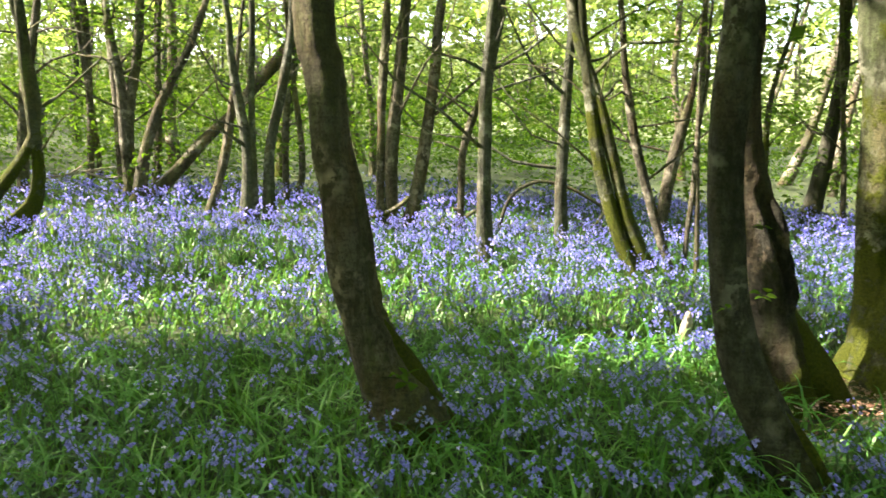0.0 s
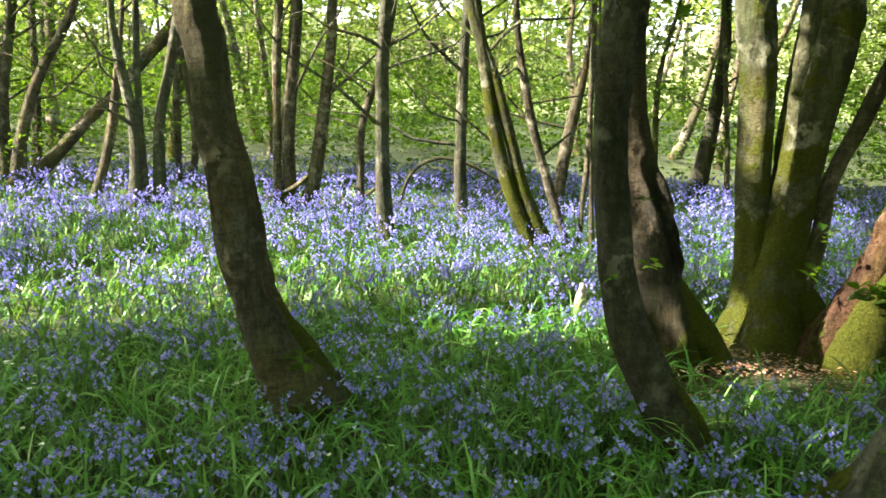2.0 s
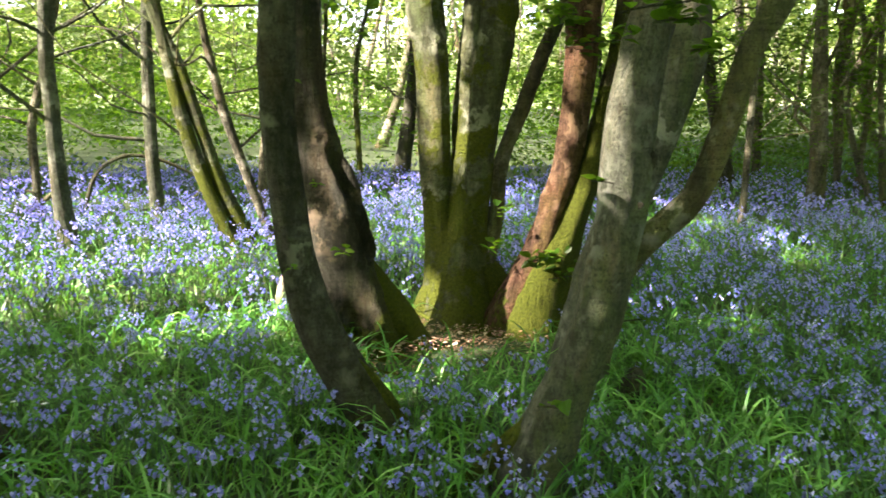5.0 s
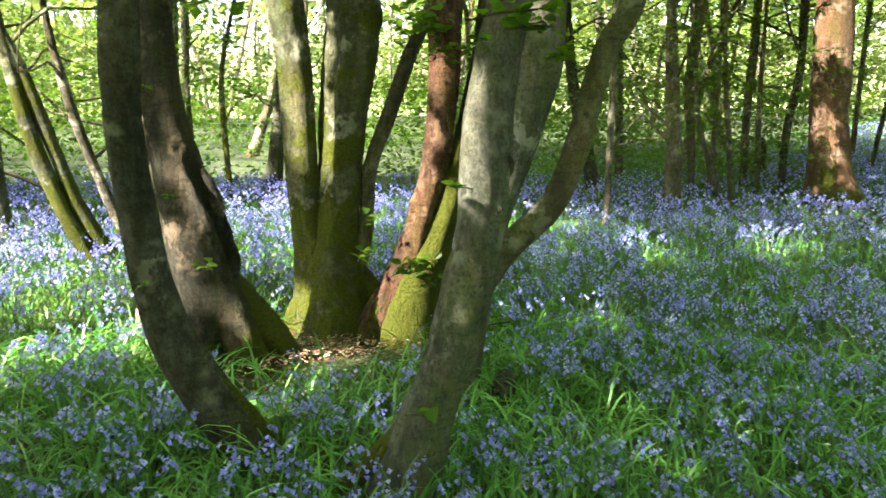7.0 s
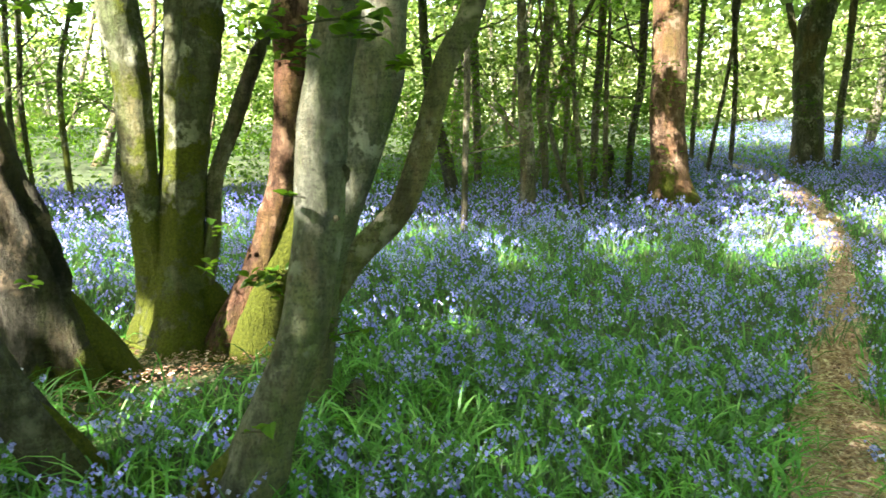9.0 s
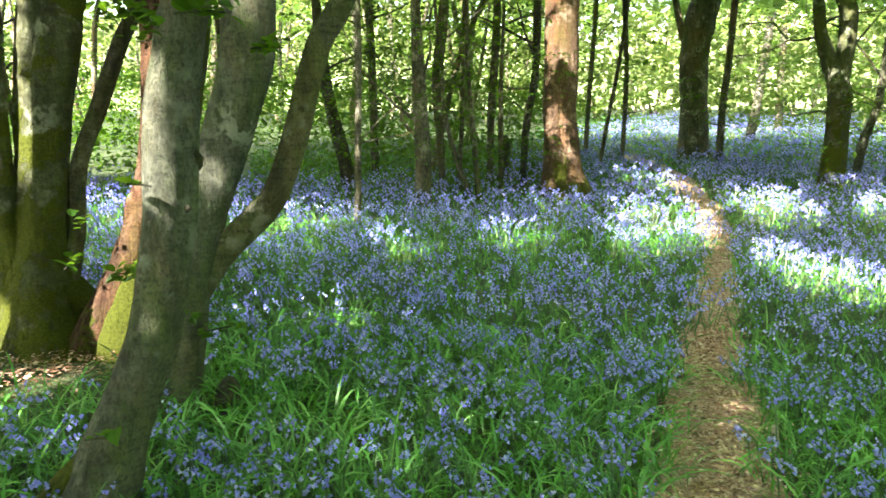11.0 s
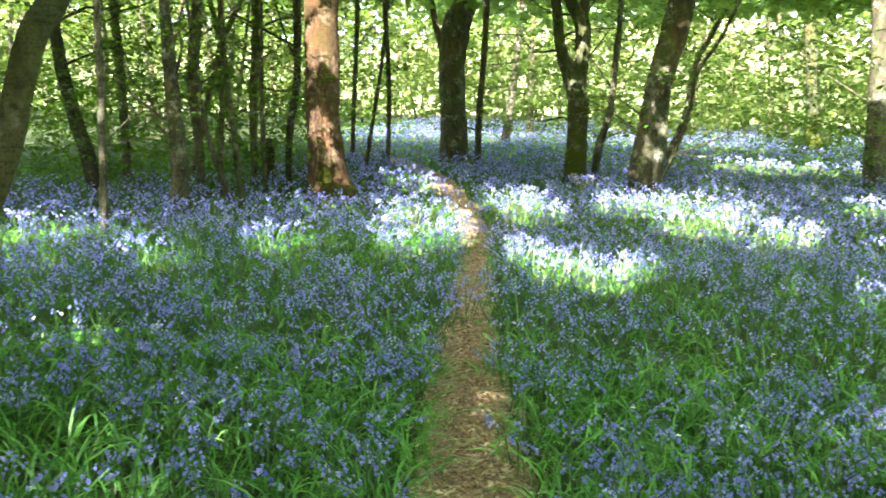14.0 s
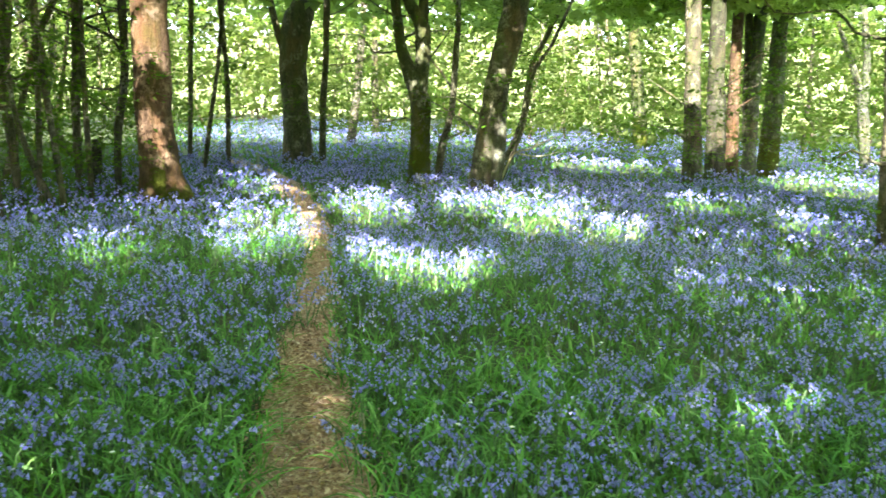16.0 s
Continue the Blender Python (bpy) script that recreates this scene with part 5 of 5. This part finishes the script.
def thinned(rng, x, y, z, least):
    """Fewer flowers here and there, in drifts."""
    k = noise_field(x * 0.8, y * 0.8, 0 * x) * 0.5 + noise_field(x * 2.3 + 3, y * 2.3, 0 * x) * 0.5
    few = np.interp(np.degrees(np.arctan2(x, y)), [-40, 10, 45, 124], [0.68, 0.72, 1.0, 1.0])
    few = np.where(np.hypot(x, y) < 6, few, np.interp(np.degrees(np.arctan2(x, y)), [-40, 30, 60, 124], [0.9, 0.9, 0.85, 0.85]))
    ok = rng.random(len(x)) < np.clip(0.78 + 1.3 * k, least, 1) * few
    return x[ok], y[ok], z[ok]


def carpet():
    rng = np.random.default_rng(3)
    for r0, r1, leaf_d, segs, L, W, bell_d, bells, size, sides, rings in (
            (1.6, 5.5, 520, 5, 0.39, 0.0150, 108, 8, 0.0155, 4, 2),
            (5.5, 10.5, 225, 3, 0.27, 0.020, 104, 6, 0.0215, 3, 1),
            (10.5, 22, 62, 2, 0.22, 0.032, 52, 3, 0.038, 3, 1),
            (22, 60, 9, 2, 0.22, 0.08, 13, 2, 0.06, 3, 1)):
        v, f = blades(rng, *scatter(rng, r0, r1, leaf_d, further=1.5), L, W, segs)
        tagged(new("bluebell_leaves", mesh_of("bluebell_leaves", v, f, [BLADE])), "dense arching strap-shaped green bluebell leaves", "leaves", kind="stuff")
        (v, f), (sv, sf) = bluebells(rng, *thinned(rng, *scatter(rng, r0, r1, bell_d), 0.16), bells, size, sides, rings, 0.285 if r1 < 6 else 0.36)
        vv, ff = merged([(v, f), (sv, sf)])
        slots = np.concatenate([np.zeros(len(f), int), np.ones(len(sf), int)])
        tagged(new("bluebells", mesh_of("bluebells", vv, ff, [BELL, STEM], slots)), "carpet of nodding violet-blue bluebells on green stems", "flowers", kind="stuff")


carpet()


# ---- dead leaves, wood and small things on the ground ----
def dead_leaves():
    rng = np.random.default_rng(8)
    spots = []
    for k in range(0, len(PATH_LINE)):
        px, py, _, w = PATH_LINE[k]
        r = math.hypot(px, py)
        if px < 2 or r > 20:
            continue
        m = int(rng.poisson(190 if r < 7 else 40 if r < 12 else 10))
        spots.append(np.stack([px + rng.normal(0, w * 0.55, m), py + rng.normal(0, w * 0.55, m)], 1))
    spots.append(np.stack([2.47 + rng.normal(0, 0.33, 1500), 4.28 + rng.normal(0, 0.32, 1500)], 1))
    spots.append(np.stack([1.75 + rng.normal(0, 0.25, 120), 3.75 + rng.normal(0, 0.22, 120)], 1))
    spots.append(np.stack([1.55 + rng.normal(0, 0.10, 60), 4.75 + rng.normal(0, 0.10, 60)], 1))
    xy = np.concatenate(spots)
    n = len(xy)
    c = np.concatenate([xy, (terrain(xy[:, 0], xy[:, 1]) + rng.uniform(0.045, 0.075, n))[:, None]], 1)
    az = rng.random(n) * 6.283
    d = np.stack([np.cos(az), np.sin(az), rng.normal(0, 0.25, n)], 1)
    d /= np.linalg.norm(d, axis=1)[:, None]
    L = rng.uniform(0.012, 0.040, n) * (1 + 0.04 * np.hypot(*xy.T))
    v, f = leaf_mesh(c, d, rng.normal(0, 0.4, (n, 3)) + [0, 0, 1], L, L * rng.uniform(0.22, 0.55, n))
    tagged(new("leaf_litter", mesh_of("leaf_litter", v, f, [DEAD])), "dry brown leaf litter on the path and between roots", "leaf litter", kind="stuff")


dead_leaves()


def white_flowers():
    rng = np.random.default_rng(14)
    x, y, z = scatter(rng, 2.2, 11, 2.2)
    near_path = path_distance(x, y) < 1.6
    ok = near_path | (rng.random(len(x)) < 0.35)
    x, y = x[ok], y[ok]
    for px, py, m in ((-1.6, 3.95, 9), (-1.62, 4.25, 6), (8.45, 2.8, 14), (0.2, 3.9, 4)):
        x, y = np.append(x, px + rng.normal(0, 0.13, m)), np.append(y, py + rng.normal(0, 0.13, m))
    z, n = terrain(x, y), len(x)
    c = np.repeat(np.stack([x, y, z + rng.uniform(0.14, 0.27, n)], 1), 5, 0)
    a = np.tile(np.arange(5) * 1.2566, n) + np.repeat(rng.random(n) * 6.28, 5)
    tilt = np.repeat(rng.normal(0, 0.35, (n, 3)), 5, 0) + [0, 0, 1]
    d = np.stack([np.cos(a), np.sin(a), 0.15 + 0 * a], 1) - 0.3 * tilt * [1, 1, 0]
    d /= np.linalg.norm(d, axis=1)[:, None]
    s = np.repeat(rng.uniform(0.012, 0.019, n), 5)
    v, f = leaf_mesh(c, d, tilt, s, s * 0.7)
    tagged(new("white_flowers", mesh_of("white_flowers", v, f, [PETAL])), "scattered small white starry woodland flowers", "flowers", kind="stuff")


white_flowers()
BLEACHED = bark_material("bleached_wood", (0.22, 0.19, 0.14), (0.46, 0.42, 0.34), (0.6, 0.56, 0.48), 0.5, 0.1, 0.0, 30.0, 0.6, 0.5)


def fallen(name, label, material, rows, sides=9, seed=1, forks=()):
    """A stick or branch that lies on the ground, with its forks as parts."""
    rng = np.random.default_rng(seed)
    base = np.array(rows[0][:3])
    root = new(name)
    root.location = base
    tagged(root, label, "branch")
    for k, line in enumerate((rows, *forks)):
        v, f = tube(smooth_curve(line, 0.05), sides, rng, 0.08, 0.04, 0.05)
        part("stem" if k == 0 else "fork", mesh_of(name, v - base, f, [material], smooth=True), root)


fallen("fallen_stick", "short pale fallen stick on brown leaf litter", BLEACHED, [(2.50, 5.02, 0.16, 0.012), (2.58, 4.80, 0.12, 0.016), (2.66, 4.58, 0.07, 0.017), (2.69, 4.48, 0.05, 0.012)], seed=2)
fallen("fallen_stick", "thin pale twig lying among bluebell leaves", BLEACHED, [(1.72, 3.98, 0.17, 0.006), (1.80, 3.80, 0.15, 0.007), (1.98, 3.66, 0.13, 0.006)], 7, 3)
fallen("broken_stick", "short pale broken stick at the path's edge", BLEACHED, [(4.64, 0.84, -0.24, 0.022), (4.65, 0.83, -0.17, 0.024), (4.67, 0.84, -0.10, 0.016)], seed=4)
fallen("fallen_branch", "thin dark arching fallen branch beyond the bluebells", BARKS["dark"], [(0.73, 10.37, 0.43, 0.023), (0.89, 10.36, 0.85, 0.026), (1.22, 10.34, 1.05, 0.026), (1.59, 10.31, 1.00, 0.022), (1.89, 10.29, 0.86, 0.022), (2.11, 10.28, 0.70, 0.022), (2.02, 10.28, 0.50, 0.019)], forks=[[(2.09, 10.19, 0.71, 0.019), (2.22, 10.16, 0.56, 0.015), (2.26, 10.15, 0.44, 0.015)]])
fallen("dead_branch", "bleached white dead branch lying at the wood edge", BLEACHED, [(-6.94, 13.52, 0.79, 0.025), (-6.64, 13.68, 0.84, 0.025), (-6.27, 13.87, 0.92, 0.025), (-5.94, 14.04, 0.98, 0.020)], forks=[[(-6.63, 13.68, 0.84, 0.020), (-6.38, 13.80, 1.02, 0.020), (-6.26, 13.86, 1.06, 0.015)], [(-6.39, 13.79, 0.89, 0.020), (-6.06, 13.95, 0.78, 0.020), (-5.84, 14.04, 0.82, 0.020)]])
fallen("fallen_branch", "broken forked branch against a slim trunk", BARKS["grey"], [(0.09, 10.62, 0.41, 0.027), (0.26, 10.62, 0.51, 0.031), (0.43, 10.61, 0.63, 0.031)], forks=[[(0.26, 10.61, 0.51, 0.023), (0.18, 10.62, 0.63, 0.019), (0.12, 10.62, 0.66, 0.015)]])
fallen("fallen_branch", "mossy broken branch at the foot of grey stems", BARKS["grey"], [(-1.12, 10.85, 0.46, 0.031), (-0.87, 10.88, 0.52, 0.039), (-0.64, 10.91, 0.64, 0.039), (-0.50, 10.92, 0.77, 0.035)])

fallen("dead_branch", "bare grey dead branch caught low beside a leaning trunk", BLEACHED, [(19.1, 1.30, 0.05, 0.03), (19.15, 1.0, 0.72, 0.028), (19.2, 0.59, 0.88, 0.024), (19.25, 0.02, 1.17, 0.014)], 7, 12, forks=[[(19.17, 0.9, 0.76, 0.02), (19.2, 0.4, 0.70, 0.016), (19.2, -0.1, 0.82, 0.01)], [(19.2, 0.55, 0.89, 0.018), (19.22, 0.35, 1.12, 0.012), (19.25, 0.25, 1.3, 0.008)]])


def burr(k, x, y, z, wx, wy, rad, seed):
    """A dark broken-off knot on the tree of that number, pointing along wx, wy."""
    rng = np.random.default_rng(seed)
    root, base = TREES[k][0], TREES[k][1]
    w = np.array([wx, wy, 0.15])
    w /= np.linalg.norm(w)
    o = np.array([x, y, z])
    rows = [(*(o + w * u), r * rad) for u, r in ((-0.07, 2.0), (-0.035, 1.5), (-0.012, 1.05), (0.0, 0.75), (0.006, 0.35))]
    v, f = tube(smooth_curve(rows, 0.006), 22, rng, 0.35, 0.2, 0.2)
    part("burr", mesh_of("burr", v - base, f, [BARKS["torn"]], smooth=True), root, "dark knotted burr")


burr(5, 2.175, 2.125, 1.36, 0.8, -0.6, 0.026, 1)
burr(5, 2.115, 2.115, 1.20, 0.3, -1, 0.014, 2)


def small_stump(name, label, x, y, rad, height, material, seed):
    rng = np.random.default_rng(seed)
    z = float(terrain(x, y))
    rows = [(x, y, z - 0.06, rad * 1.3), (x, y, z + height * 0.4, rad), (x + 0.02, y, z + height * 0.8, rad * 0.85), (x + 0.03, y + 0.01, z + height, rad * 0.45)]
    v, f = tube(smooth_curve(rows, 0.02), 26, rng, 0.16, 0.06, 0.10)
    ob = new(name, mesh_of(name, v - np.array([x, y, z]), f, [material], smooth=True))
    ob.location = (x, y, z)
    tagged(ob, label, "stump")


small_stump("mossy_stump", "small dark mossy stump among bluebells", 2.9, 3.02, 0.07, 0.2, BARKS["dark"], 5)
small_stump("dark_stump", "dark rotten upright stump in the shaded thicket", 14.6, 8.75, 0.13, 0.95, BARKS["dark"], 9)
small_stump("broken_stump", "low broken stump with pale sunlit wood", 1.72, 5.40, 0.040, 0.31, BLEACHED, 6)


# ---- leafy shoots on the near trees ----
def shoot(k, x, y, z, n, size, reach, seed):
    """A twig with some leaves, a part of the tree of that number."""
    rng = np.random.default_rng(seed)
    root, base = TREES[k][0], TREES[k][1]
    az = rng.uniform(0, 6.283)
    w = np.array([math.cos(az), math.sin(az), 0.15])
    o = np.array([x, y, z])
    line = [(*(o - w * reach * 0.6), 0.004), (*o, 0.003), (*(o + w * reach * 0.8 - [0, 0, 0.1 * reach]), 0.002)]
    v, f = tube(smooth_curve(line, 0.05), 5, rng)
    tw = part("twig", mesh_of("twig", v - base, f, [BARKS["dark"]]), root)
    n = int(n * 1.4)
    u = rng.uniform(-0.6, 0.85, n)[:, None]
    c = o + w * reach * u + rng.normal(0, 0.16, (n, 3)) * reach
    side = np.array([-w[1], w[0], 0.0]) * np.where(np.arange(n) % 2, 1, -1)[:, None]
    d = side * 0.8 + w * 0.6 + rng.normal(0, 0.3, (n, 3))
    d /= np.linalg.norm(d, axis=1)[:, None]
    v, f = broad_leaves(rng, c, d, rng.normal(0, 0.35, (n, 3)) + [0, 0, 1], size * rng.uniform(0.7, 1.2, n))
    part("shoot_leaves", mesh_of("shoot_leaves", v - base, f, [LEAF]), root, "fresh green leaves on a low shoot")


shoot(5, 1.97, 1.96, 1.84, 14, 0.075, 0.16, 100)
shoot(5, 2.05, 1.92, 1.80, 10, 0.07, 0.12, 101)
shoot(5, 1.96, 2.03, 1.77, 6, 0.06, 0.08, 102)
shoot(5, 1.94, 2.11, 1.29, 5, 0.05, 0.06, 103)
shoot(5, 1.77, 2.16, 0.51, 4, 0.07, 0.08, 104)
shoot(6, 2.93, 2.58, 1.80, 10, 0.07, 0.15, 105)
shoot(6, 2.90, 2.63, 1.79, 8, 0.07, 0.12, 106)
shoot(4, 3.23, 4.02, 2.10, 26, 0.08, 0.3, 107)
shoot(4, 3.31, 3.97, 1.94, 20, 0.08, 0.25, 108)
shoot(4, 3.13, 4.08, 0.60, 22, 0.085, 0.22, 109)
shoot(4, 3.22, 4.03, 0.48, 16, 0.08, 0.2, 110)
shoot(4, 3.10, 4.10, 2.14, 18, 0.08, 0.3, 111)
shoot(3, 2.86, 4.37, 0.64, 9, 0.08, 0.14, 112)
shoot(3, 2.93, 4.33, 0.92, 6, 0.07, 0.12, 113)
shoot(2, 1.80, 4.26, 0.74, 5, 0.07, 0.07, 114)
shoot(2, 1.48, 4.06, 1.70, 3, 0.05, 0.05, 115)
shoot(1, 1.12, 3.01, 0.92, 3, 0.04, 0.04, 116)
shoot(1, 1.21, 2.98, 1.25, 3, 0.04, 0.04, 117)
shoot(0, -0.22, 3.49, 0.46, 8, 0.06, 0.1, 118)
shoot(6, 2.84, 3.03, 0.47, 10, 0.07, 0.15, 119)
shoot(6, 2.71, 3.00, 0.58, 8, 0.06, 0.1, 120)
shoot(3, 3.26, 4.38, 2.07, 14, 0.08, 0.25, 121)



# ---- single bluebells close to the walk ----
def bluebell(seed):
    rng = np.random.default_rng(seed)
    root = new("bluebell")
    tagged(root, "nodding violet-blue bluebell with a green arching stem", "flower", "bluebells near the walk")
    (v, f), (sv, sf) = bluebells(rng, np.zeros(1), np.zeros(1), np.zeros(1), 10, 0.0145, 8, 3, 0.27)
    part("stem", mesh_of("stem", sv, sf, [STEM], smooth=True), root, "green stem")
    m = 32
    per = len(v) // m
    owner = f[:, 0] // m
    for k in range(per):
        part("bell", mesh_of("bell", v[k * m:(k + 1) * m], f[owner == k] - k * m, [BELL], smooth=True), root)
    for k in range(4):
        bv, bf = blades(rng, np.zeros(1), np.zeros(1), np.zeros(1), 0.34, 0.014, 6)
        part("leaf", mesh_of("leaf", bv, bf, [BLADE]), root)
    return root


def single_bluebells():
    rng = np.random.default_rng(41)
    x, y, z = scatter(rng, 2.3, 3.9, 14)
    kinds = [bluebell(60 + k) for k in range(5)]
    for k in range(min(60, len(x))):
        at = pose(x[k], y[k], z[k], rng.normal(0, 4), rng.normal(0, 4), rng.uniform(0, 360))
        if k < 5:
            kinds[k].matrix_basis = at
        else:
            copy_thing(kinds[k % 5], at)


single_bluebells()
